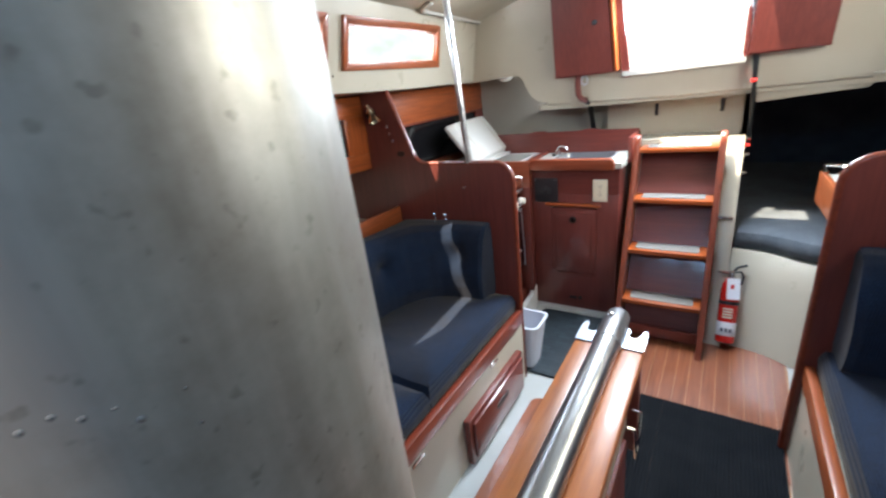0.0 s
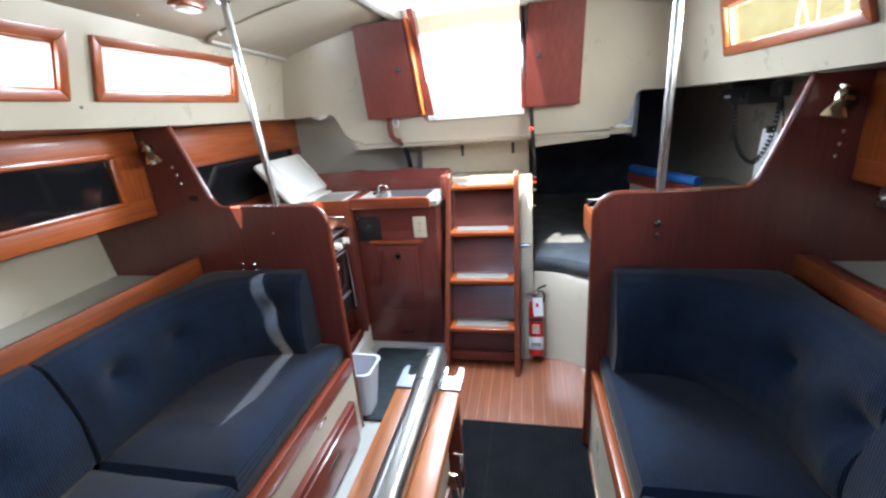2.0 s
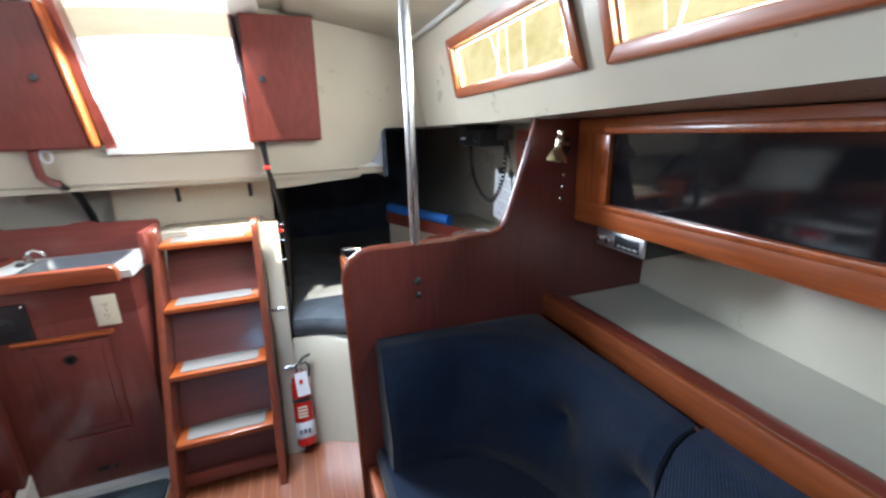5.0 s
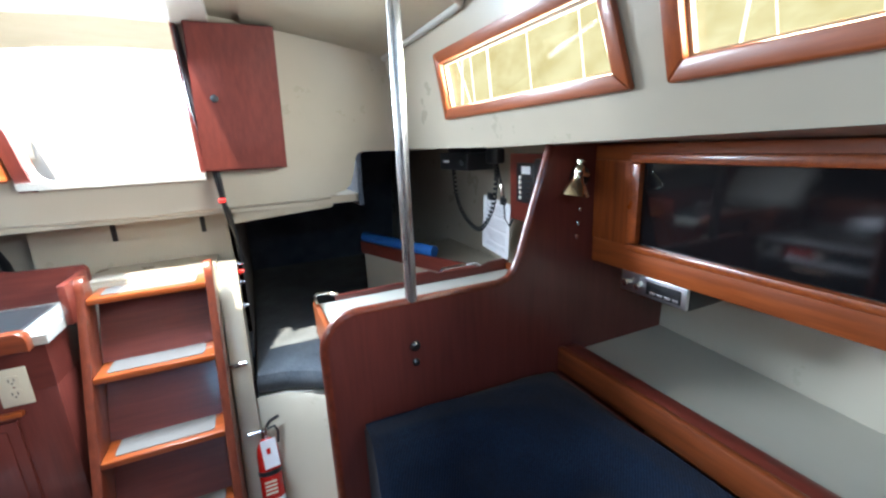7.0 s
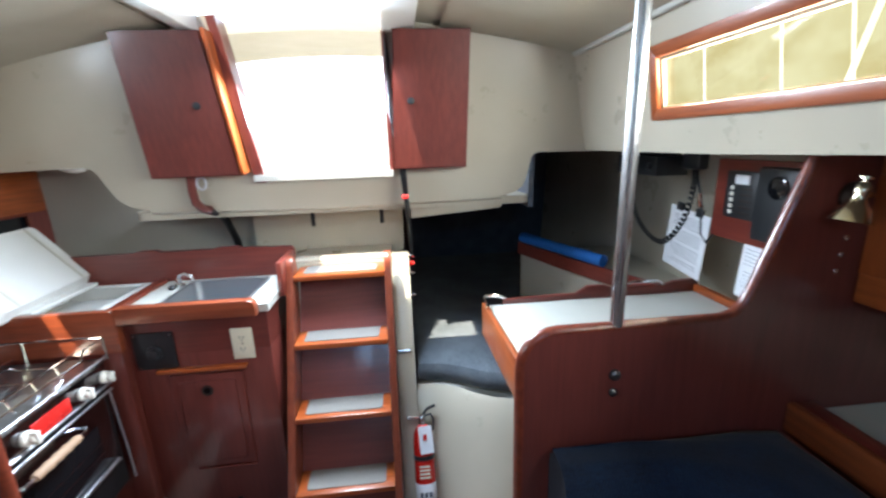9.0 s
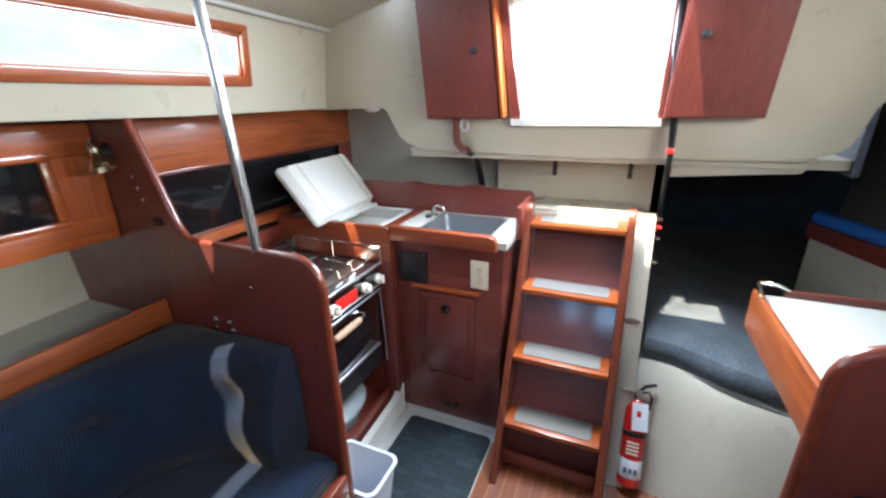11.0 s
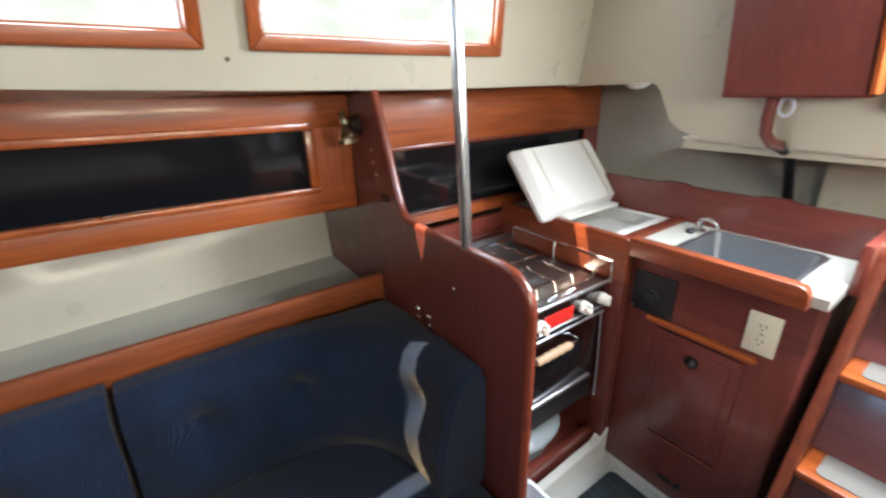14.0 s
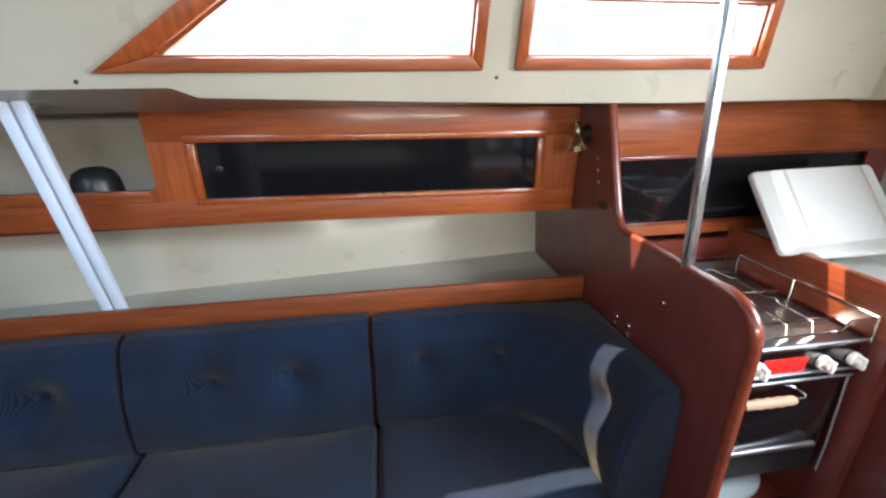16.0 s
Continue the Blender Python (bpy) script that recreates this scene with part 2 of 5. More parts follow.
# Tunnel navy with the hatch's veiling glare lifted into its base colour.
NAVY_GLARE = cloth("navy_berth_glare", (0.085, 0.10, 0.135), (0.14, 0.16, 0.205), 0.005, "x")
BERTH = cloth("grey_blue_mattress", (0.075, 0.088, 0.108), (0.125, 0.14, 0.165), 0.006, "x")
OUTER = paint("tan_flange", (0.36, 0.27, 0.16), 0.5, 0.08)
CLEAR = pane("clear_pane", (0.97, 0.98, 0.95))
DISH = paint("frosted_glass", (0.30, 0.335, 0.345), 0.12, 0.10, 0.6)
AMBER = pane("amber_pane", (0.95, 0.86, 0.58))

# ---- mesh tools ----


def box(x0, x1, y0, y1, z0, z1, bevel=0.0, seg=2):
    bm = bmesh.new()
    bmesh.ops.create_cube(bm, size=1)
    for v in bm.verts:
        v.co = ((x0 + x1) / 2 + v.co.x * (x1 - x0), (y0 + y1) / 2 + v.co.y * (y1 - y0), (z0 + z1) / 2 + v.co.z * (z1 - z0))
    if bevel:
        bmesh.ops.bevel(bm, geom=bm.edges[:], offset=bevel, segments=seg, profile=0.5, affect="EDGES")
    return bm


def join(*bms):
    out = bmesh.new()
    for b in bms:
        me = bpy.data.meshes.new("tmp")
        b.to_mesh(me)
        out.from_mesh(me)
        bpy.data.meshes.remove(me)
        b.free()
    return out


def moved(bm, m):
    bm.transform(m)
    return bm


def at(bm, x, y, z, rx=0, ry=0, rz=0):
    return moved(bm, pose(x, y, z, rx, ry, rz))


def prism(outline, axis, a, b, bevel=0.0):
    """A flat outline, pushed from a to b along an axis. x: (y, z); y: (x, z); z: (x, y)."""
    def place(u, v, w):
        return {"x": (w, u, v), "y": (u, w, v), "z": (u, v, w)}[axis]
    bm = bmesh.new()
    va = [bm.verts.new(place(u, v, a)) for u, v in outline]
    vb = [bm.verts.new(place(u, v, b)) for u, v in outline]
    bm.faces.new(va)
    bm.faces.new(vb[::-1])
    n = len(outline)
    for k in range(n):
        bm.faces.new((va[k], vb[k], vb[(k + 1) % n], va[(k + 1) % n]))
    bmesh.ops.recalc_face_normals(bm, faces=bm.faces[:])
    if bevel:
        es = [e for f in bm.faces if len(f.verts) == n and n > 4 or len(f.verts) > 4 for e in f.edges]
        bmesh.ops.bevel(bm, geom=list(set(es)) or bm.edges[:], offset=bevel, segments=2, profile=0.5, affect="EDGES")
    return bm


def arc(cx, cy, r, a0, a1, n=6):
    return [(cx + r * math.cos(radians(a0 + (a1 - a0) * k / n)), cy + r * math.sin(radians(a0 + (a1 - a0) * k / n))) for k in range(n + 1)]


def rounded(x0, x1, y0, y1, r, n=4):
    return arc(x1 - r, y1 - r, r, 0, 90, n) + arc(x0 + r, y1 - r, r, 90, 180, n) + arc(x0 + r, y0 + r, r, 180, 270, n) + arc(x1 - r, y0 + r, r, 270, 360, n)


def tube(points, r, seg=10, closed=False):
    """A round bar along a line of points."""
    pts = [Vector(p) for p in points]
    n = len(pts)
    bm = bmesh.new()
    rings = []
    side = None
    for k, p in enumerate(pts):
        a, c = (pts[k - 1], pts[(k + 1) % n]) if closed else (pts[max(k - 1, 0)], pts[min(k + 1, n - 1)])
        t = (c - a).normalized()
        if side is None:
            side = t.orthogonal().normalized()
        side = (side - t * side.dot(t)).normalized()
        up = t.cross(side)
        rings.append([bm.verts.new(p + r * (math.cos(2 * math.pi * j / seg) * side + math.sin(2 * math.pi * j / seg) * up)) for j in range(seg)])
    for k in range(n if closed else n - 1):
        a, b = rings[k], rings[(k + 1) % n]
        for j in range(seg):
            bm.faces.new((a[j], a[(j + 1) % seg], b[(j + 1) % seg], b[j]))
    if not closed:
        bm.faces.new(rings[0][::-1])
        bm.faces.new(rings[-1])
    bmesh.ops.recalc_face_normals(bm, faces=bm.faces[:])
    return bm


def lathe(profile, seg=24):
    """Turned about z from (radius, height) pairs."""
    bm = bmesh.new()
    rings = [[bm.verts.new((r * math.cos(2 * math.pi * j / seg), r * math.sin(2 * math.pi * j / seg), z)) for j in range(seg)] for r, z in profile]
    for a, b in zip(rings, rings[1:]):
        for j in range(seg):
            bm.faces.new((a[j], a[(j + 1) % seg], b[(j + 1) % seg], b[j]))
    bm.faces.new(rings[0][::-1])
    bm.faces.new(rings[-1])
    bmesh.ops.recalc_face_normals(bm, faces=bm.faces[:])
    return bm


def sheet(rows):
    """A surface through rows of points."""
    bm = bmesh.new()
    vs = [[bm.verts.new(p) for p in row] for row in rows]
    for a, b in zip(vs, vs[1:]):
        for k in range(len(a) - 1):
            bm.faces.new((a[k], a[k + 1], b[k + 1], b[k]))
    return bm


def slab(rows, thick):
    """A sheet given thickness along its normals."""
    bm = sheet(rows)
    bmesh.ops.recalc_face_normals(bm, faces=bm.faces[:])
    bmesh.ops.solidify(bm, geom=bm.faces[:], thickness=thick)
    return bm


def mesh_of(name, bm, material, smooth=True):
    me = bpy.data.meshes.new(name)
    bm.to_mesh(me)
    bm.free()
    me.materials.append(material)
    if smooth:
        me.shade_smooth()
        me.set_sharp_from_angle(angle=radians(38))
    return me


def thing(name, at, label, category, group=""):
    ob = new(name)
    ob.empty_display_size = 0.05
    ob.location = at
    return tagged(ob, label, category, group)


def under(ob, parent):
    bpy.context.view_layer.update()
    ob.parent = parent
    ob.matrix_parent_inverse = parent.matrix_world.inverted()
    return ob


def part(name, bm, material, parent, label=""):
    ob = new(name, mesh_of(name, bm, material))
    under(ob, parent)
    return tagged(ob, label)


def structure(name, bm, material, label, category="wall"):
    return tagged(new(name, mesh_of(name, bm, material)), label, category, "", "structure")


def single(name, bm, material, label, category, group=""):
    return tagged(new(name, mesh_of(name, bm, material)), label, category, group)


CL = 0.072          # centreline of the boat
BULK = 2.012        # forward face of the two half bulkheads
DECK = 1.345        # underside of the side decks


def side_x(side, y, z):
    """Inner face of the coachroof side."""
    if side > 0:
        return 1.036 - 0.28 * (z - 1.43)
    return -0.965 - 0.06 * (y - 2) + 0.30 * (z - 1.43)


def sheer(y, side=-1):
    """Inner edge of the side deck, which rises towards the bow."""
    if side < 0:
        return float(np.interp(y, (0.95, 1.0, 1.2, 1.45, 1.8, 2.2), (1.401, 1.380, 1.3725, 1.3635, 1.353, DECK)))
    return DECK + (0.024 * min(1.0, max(0.0, (2.2 - y) / 1.2)))


def roof_z(x):
    return 1.79 - 0.125 * ((x - CL) / 0.95) ** 2


# ---- structure ----
structure("floor", box(-1.7, 1.8, -0.6, 4.6, -0.06, 0.0), GREY_WHITE, "white moulded cabin sole", "floor")
structure("wall_forward", join(box(-1.7, 1.8, -0.62, -0.58, 0, 1.36), box(-1.02, 1.08, -0.62, -0.58, 1.36, 1.8)), MAHOGANY, "plain mahogany forward bulkhead")
structure("wall_aft", join(box(-1.7, -0.9, 4.6, 4.64, 0, 1.36), box(-0.9, 0.9, 4.6, 4.64, 0, 1.14), box(0.9, 1.8, 4.6, 4.64, 0, 1.36)), NAVY_GLARE, "dark navy end of the quarter berth tunnel, lightened for hatch glare")


def hull_side(side):
    """Hull liner outboard of shelf and berth."""
    def x_at(y, z):
        if side < 0:
            flare = 0.11 * max(0.0, 1.7 - y) if z > 1.04 else 0.0
            return -1.48 - (0.10 * (y - 2.0) if y < 2.05 else -0.02) - 0.15 * (z - 0.742) - flare
        base = 1.54
        flare = 0.11 * max(0.0, 1.7 - y) if z > 1.04 else 0.0
        return base + side * (0.11 * (y - 2.0) if y < 2.05 else -0.02) + side * (0.06 * (z - 0.8) + flare)
    rows = [[(x_at(y, z), y, z) for z in (0.0, 0.4, 0.8, 1.02, 1.05, 1.36)] for y in (-0.6, 0.0, 0.5, 1.0, 1.5, 2.04, 2.06, 2.6, 3.3, 4.6)]
    return slab(rows, 0.02)


structure("wall_port", hull_side(1), CREAM, "cream hull liner on the port side")
structure("wall_starboard", hull_side(-1), CREAM, "cream hull liner on the starboard side")

# inner opening of each window: forward and aft ends of the sill, rake of the leading edge, lean of the aft edge
WINDOWS = {1: [(0.936, 1.633, 1.64, 0.0), (1.759, 2.386, 0.1, -0.22)], -1: [(0.936, 1.618, 1.64, 0.04), (1.756, 2.411, 0.0, -0.2)]}
SILL, HEAD = 1.459, 1.578


def window_outline(y0, y1, rake, lean, grow):
    """Window shape in (y, z), widened all round; the forward one has a raked leading edge."""
    wide = grow * math.hypot(1, rake) * (1.25 if rake > 1 else 1.0)
    lo, hi = SILL - grow, HEAD + grow

    def fore(z):
        return y0 + rake * (z - SILL) - wide

    def aft(z):
        return y1 + lean * (z - SILL) + grow
    return [(fore(lo), lo), (aft(lo), lo), (aft(hi), hi), (fore(hi), hi)]


SKIN = 0.016        # thickness of the coachroof side


def coach_side(side):
    """Upright coachroof side with its two window openings."""
    bm = bmesh.new()
    rim = [(y, sheer(y, side)) for y in (-0.6, 0.7, 0.95, 1.0, 1.2, 1.45, 1.8, 2.2)] + [(3.35, DECK), (3.35, 1.70), (-0.6, 1.70)]
    outer = [bm.verts.new((side_x(side, y, z), y, z)) for y, z in rim]
    edges = [bm.edges.new((outer[k], outer[(k + 1) % len(rim)])) for k in range(len(rim))]
    for win in WINDOWS[side]:
        vs = [bm.verts.new((side_x(side, y, z), y, z)) for y, z in window_outline(*win, 0.004)]
        edges += [bm.edges.new((vs[k], vs[(k + 1) % 4])) for k in range(4)]
    bmesh.ops.triangle_fill(bm, use_beauty=True, use_dissolve=False, edges=edges)
    r = bmesh.ops.extrude_face_region(bm, geom=bm.faces[:])
    for v in (g for g in r["geom"] if isinstance(g, bmesh.types.BMVert)):
        v.co.x += side * SKIN
    bmesh.ops.recalc_face_normals(bm, faces=bm.faces[:])
    return bm


structure("wall_coachroof_port", coach_side(1), CREAM, "cream moulded coachroof side with two windows, port")
structure("wall_coachroof_starboard", coach_side(-1), CREAM, "cream moulded coachroof side with two windows, starboard")

for side in (1, -1):
    for k, win_at in enumerate(WINDOWS[side]):
        number = k + (1 if side > 0 else 3)
        mid = (win_at[0] + win_at[1]) / 2
        win = tagged(thing("window_%d" % number, (side_x(side, mid, 1.45), mid, 1.45), "fixed cabin window with a varnished teak frame", "window", "cabin windows"), "", "", "", "structure")
        ins, outs = window_outline(*win_at, 0.0), window_outline(*win_at, 0.029)
        for e, nm in enumerate(("sill", "aft_stile", "head", "forward_stile")):
            quad = [ins[e], ins[(e + 1) % 4], outs[(e + 1) % 4], outs[e]]
            bm = bmesh.new()
            fr = [bm.verts.new((side_x(side, y, z) - side * 0.016, y, z)) for y, z in quad]
            bk = [bm.verts.new((side_x(side, y, z) - side * 0.0005, y, z)) for y, z in quad]
            bm.faces.new(fr)
            bm.faces.new(bk[::-1])
            for q in range(4):
                bm.faces.new((fr[q], bk[q], bk[(q + 1) % 4], fr[(q + 1) % 4]))
            bmesh.ops.recalc_face_normals(bm, faces=bm.faces[:])
            bmesh.ops.bevel(bm, geom=bm.edges[:], offset=0.004, segments=2, profile=0.5, affect="EDGES")
            part("frame_" + nm, bm, TEAK_Y if e in (0, 2) else TEAK_Z, win)
        if win_at[2] > 1:
            y0, rake = win_at[0], win_at[2]
            tip = [(y0, SILL), (y0 + 0.040, SILL), (y0 + 0.024, SILL + 0.003), (y0 + 0.018, SILL + 0.007), (y0 + 0.0165, SILL + 0.0105)]
            bm = bmesh.new()
            fr = [bm.verts.new((side_x(side, y, z) - side * 0.013, y, z)) for y, z in tip]
            bk = [bm.verts.new((side_x(side, y, z) + side * 0.008, y, z)) for y, z in tip]
            bm.faces.new(fr)
            bm.faces.new(bk[::-1])
            for q in range(5):
                bm.faces.new((fr[q], bk[q], bk[(q + 1) % 5], fr[(q + 1) % 5]))
            bmesh.ops.recalc_face_normals(bm, faces=bm.faces[:])
            part("corner_fillet", bm, TEAK_Y, win)
        # slim inner lip, rounded off in the corners, against which the glass is bedded
        lip_in, lip_out = window_outline(*win_at, -0.005), window_outline(*win_at, 0.0035)
        bm = bmesh.new()
        rows = []
        for d, edge in ((0.0, lip_out), (0.0, lip_in), (0.010, lip_in), (0.010, lip_out)):
            rows.append([bm.verts.new((side_x(side, y, z) + side * d, y, z)) for y, z in edge])
        for u, v in zip(rows, rows[1:] + rows[:1]):
            for q in range(4):
                bm.faces.new((u[q], u[(q + 1) % 4], v[(q + 1) % 4], v[q]))
        bmesh.ops.recalc_face_normals(bm, faces=bm.faces[:])
        part("inner_lip", bm, TEAK_Y if side < 0 else OUTER, win)
        bm = bmesh.new()
        bm.faces.new([bm.verts.new((side_x(side, y, z) + side * 0.012, y, z)) for y, z in window_outline(*win_at, 0.002)])
        bm.normal_update()
        if bm.faces[:][0].normal.x * side > 0:
            bmesh.ops.reverse_faces(bm, faces=bm.faces[:])
        glass = part("pane", bm, AMBER if side > 0 else CLEAR, win)
        glass.visible_shadow = False

# crowned ceiling, open over the companionway and the forward hatch
HATCH = (-0.285, 0.405, 2.455, 2.95)
FORE = (-0.15, 0.35, 0.1, 0.6)


def ceiling_edge(x, y):
    """Draw the outer strips of the ceiling in to the top of the coachroof side."""
    edge = side_x(-1, y, 1.66) - 0.012 if x < 0 else side_x(1, y, 1.66) + 0.012
    if x < -0.45:
        return -0.45 + (x + 0.45) * (edge + 0.45) / (-1.05 + 0.45)
    return 0.6 + (x - 0.6) * (edge - 0.6) / 0.5 if x > 0.6 else x


def ceiling_mesh():
    xs = sorted({-1.05, -0.85, -0.65, -0.45, -0.3, HATCH[0], FORE[0], 0.07, HATCH[1], FORE[1], 0.45, 0.6, 0.8, 1.0, 1.1})
    ys = [-0.6, FORE[2], FORE[3], 1.2, 2.0, HATCH[2], HATCH[3], 3.4]
    bm = bmesh.new()
    for a, b in zip(xs, xs[1:]):
        for c, d in zip(ys, ys[1:]):
            mx, my = (a + b) / 2, (c + d) / 2
            if any(h[0] < mx < h[1] and h[2] < my < h[3] for h in (HATCH, FORE)):
                continue
            bm.faces.new([bm.verts.new((ceiling_edge(x, y), y, roof_z(ceiling_edge(x, y)))) for x, y in ((a, c), (b, c), (b, d), (a, d))])
    bmesh.ops.remove_doubles(bm, verts=bm.verts[:], dist=1e-5)
    r = bmesh.ops.extrude_face_region(bm, geom=bm.faces[:])
    for v in (g for g in r["geom"] if isinstance(g, bmesh.types.BMVert)):
        v.co.z += 0.04
    bmesh.ops.recalc_face_normals(bm, faces=bm.faces[:])
    return bm


structure("ceiling", ceiling_mesh(), LINER, "cream foam-backed vinyl headliner", "ceiling")
for side in (1, -1):
    rows = [[(side_x(side, y, sheer(y, side)) + side * 0.001, y, sheer(y, side)), (side * (1.235 if side > 0 else 1.145), y, DECK + 0.001), (side * 1.75, y, DECK + 0.001)] for y in (-0.6, 0.7, 0.95, 1.0, 1.2, 1.45, 1.8, 2.2, 2.6, 3.35)]
    bm = sheet(rows)
    r = bmesh.ops.extrude_face_region(bm, geom=bm.faces[:])
    for v in (g for g in r["geom"] if isinstance(g, bmesh.types.BMVert)):
        v.co.z += 0.04
    bmesh.ops.recalc_face_normals(bm, faces=bm.faces[:])
    structure("side_deck", bm, CREAM, "cream underside of the side deck", "ceiling")
    y0, y1 = (2.21, 2.95) if side < 0 else (2.15, 2.80)
    edge = [(side_x(side, y, 1.668) - side * 0.012, y) for y in (y1, 2.6, 2.4, y0 + 0.03)] + [(side_x(side, y0, 1.668) - side * (0.012 + d), y0 + 0.03 - h) for d, h in ((0.004, 0.014), (0.014, 0.024), (0.030, 0.030), (0.07, 0.034))]
    structure("trim", tube([(x, y, roof_z(x) - 0.008) for x, y in edge], 0.010, 10), LAMINATE, "pale edging round the aft headliner panel", "trim")
    panel = [(x - side * 0.004, y) for x, y in edge] + [(side * 0.42 + CL, edge[-1][1]), (side * 0.42 + CL, y1)]
    bm = bmesh.new()
    bmesh.ops.triangulate(bm, faces=[bm.faces.new([bm.verts.new((x, y, 0)) for x, y in panel])])
    bmesh.ops.subdivide_edges(bm, edges=bm.edges[:], cuts=5, use_grid_fill=True)
    for v in bm.verts:
        v.co.z = roof_z(v.co.x) - 0.004
    bmesh.ops.recalc_face_normals(bm, faces=bm.faces[:])
    bmesh.ops.solidify(bm, geom=bm.faces[:], thickness=0.003)
    structure("headliner_panel", bm, LINER, "removable vinyl headliner panel", "ceiling")

# deck structure of the cockpit over the quarter berth and behind the galley
def aft_y(z):
    """Raked face of the companionway bulkhead."""
    return 2.915 - 0.24 * (z - 1.30)


def raked(outline, push, depth):
    """An outline in (x, z) on the raked face, standing push proud of it."""
    bm = bmesh.new()
    fr = [bm.verts.new((x, aft_y(z) - push, z)) for x, z in outline]
    bk = [bm.verts.new((x, aft_y(z) - push + depth, z)) for x, z in outline]
    bm.faces.new(fr)
    bm.faces.new(bk[::-1])
    n = len(outline)
    for q in range(n):
        bm.faces.new((fr[q], bk[q], bk[(q + 1) % n], fr[(q + 1) % n]))
    bmesh.ops.recalc_face_normals(bm, faces=bm.faces[:])
    return bm


def roof_line(x0, x1, n):
    return [(x0 + (x1 - x0) * k / n, roof_z(x0 + (x1 - x0) * k / n) + 0.02) for k in range(n + 1)]


left = [(-0.155, 1.165), (-0.155, 1.29), (-0.205, 1.80)] + roof_line(-0.21, -1.10, 6) + [(-1.10, 1.338), (-0.765, 1.345), (-0.74, 1.338), (-0.726, 1.32), (-0.706, 1.262), (-0.69, 1.225), (-0.66, 1.20), (-0.62, 1.186), (-0.56, 1.178)]
right = [(0.30, 1.165), (0.30, 1.80)] + roof_line(0.30, 1.20, 6) + [(1.20, 1.338), (0.875, 1.345), (0.855, 1.338), (0.846, 1.32), (0.834, 1.255), (0.822, 1.215), (0.80, 1.194), (0.765, 1.182), (0.70, 1.175)]
bm = join(raked(left, 0, 0.05), raked(right, 0, 0.05), raked([(-0.155, 1.165), (0.30, 1.165), (0.30, 1.295), (-0.155, 1.295)], 0, 0.05))
structure("wall_companionway", bm, CREAM, "cream moulded bulkhead round the companionway")
structure("cockpit_lip", tube([(-0.60, 2.962, 1.178), (0.07, 2.962, 1.165), (0.74, 2.962, 1.174)], 0.013, 10), CREAM, "rounded lower lip of the cockpit moulding", "trim")
structure("moulding_flap", prism([(0.37, 1.17), (0.775, 1.175), (0.745, 1.122), (0.37, 1.095)], "y", 2.985, 3.01, 0.006), CREAM, "cream lower flap of the cockpit moulding", "trim")
structure("cockpit_well", prism(rounded(-0.68, 0.87, 2.97, 4.59, 0.05), "z", 1.14, 1.17), CREAM, "underside of the cockpit moulding", "ceiling")
structure("wall_engine", box(-0.32, 0.36, 3.19, 3.22, 0.0, 1.16), CREAM, "cream engine compartment panel")
structure("wall_galley_aft", box(-1.45, -0.32, 3.24, 3.27, 0.0, 1.40), SHADED_LINER, "grey painted liner behind the galley, recess shade put into its colour")
structure("wall_berth_inboard", join(box(0.335, 0.36, 3.075, 3.19, 0.0, 0.56), box(0.335, 0.36, 3.19, 4.6, 0.0, 1.16), box(0.86, 0.88, 2.975, 4.6, 1.12, 1.37)), NAVY_GLARE, "dark navy liner of the quarter berth, lightened for hatch glare")
structure("ceiling_berth", box(0.80, 1.7, 2.98, 4.6, 1.34, 1.37), NAVY_GLARE, "dark navy deckhead over the quarter berth, lightened for hatch glare", "ceiling")
for x in (-0.062, 0.243):
    structure("vent_slot", box(x - 0.009, x + 0.009, 3.184, 3.192, 1.045, 1.11, 0.003), BLACK, "narrow black finger slot in the engine panel", "vent")

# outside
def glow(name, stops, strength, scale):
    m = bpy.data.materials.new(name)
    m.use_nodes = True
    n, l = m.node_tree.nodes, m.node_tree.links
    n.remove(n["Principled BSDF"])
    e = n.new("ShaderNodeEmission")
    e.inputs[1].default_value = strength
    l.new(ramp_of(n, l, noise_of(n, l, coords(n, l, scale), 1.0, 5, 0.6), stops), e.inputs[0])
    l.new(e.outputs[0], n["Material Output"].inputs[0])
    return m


# Sheets that emit: daylight on shore and dock is put into their glow.
SHORE = glow("shore_glow", [(0.3, (0.74, 0.77, 0.62)), (0.62, (1.0, 1.0, 0.94))], 0.29, (1, 0.5, 1.2))
DOCK = glow("dock_glow", [(0.34, (0.72, 0.63, 0.38)), (0.62, (0.92, 0.86, 0.64))], 0.27, (1, 0.5, 0.9))
structure("backdrop", sheet([[(-14, -60, -3), (-14, 34, -3)], [(-14, -60, 14), (-14, 34, 14)]]), SHORE, "glowing sheet for the pale daylit shore beyond the starboard windows", "backdrop")
structure("backdrop", sheet([[(14, -60, -3), (14, 120, -3)], [(14, -60, 14), (14, 120, 14)]]), DOCK, "glowing sheet for the warm hazy dock beyond the port windows", "backdrop")
OPEN = glow("bright_haze", [(0.3, (0.93, 0.96, 1.0)), (0.62, (1.0, 1.0, 1.0))], 1.5, (0.2, 1, 0.2))
structure("backdrop", sheet([[(-40, 60, -3), (40, 60, -3)], [(-40, 60, 130), (40, 60, 130)]]), OPEN, "bright hazy sky astern beyond the companionway", "backdrop")
structure("ground", box(-14, 14, -60, 120, -3.02, -3.0), WHITE, "pale harbour ground far below the windows", "ground")
cockpit = tagged(thing("cockpit", (0, 4.0, 1.38), "sunlit white cockpit seats and coaming aft", "deck"), "", "", "", "structure")
part("stern_coaming", box(-1.2, 1.3, 4.66, 4.8, 1.0, 1.62), WHITE, cockpit)
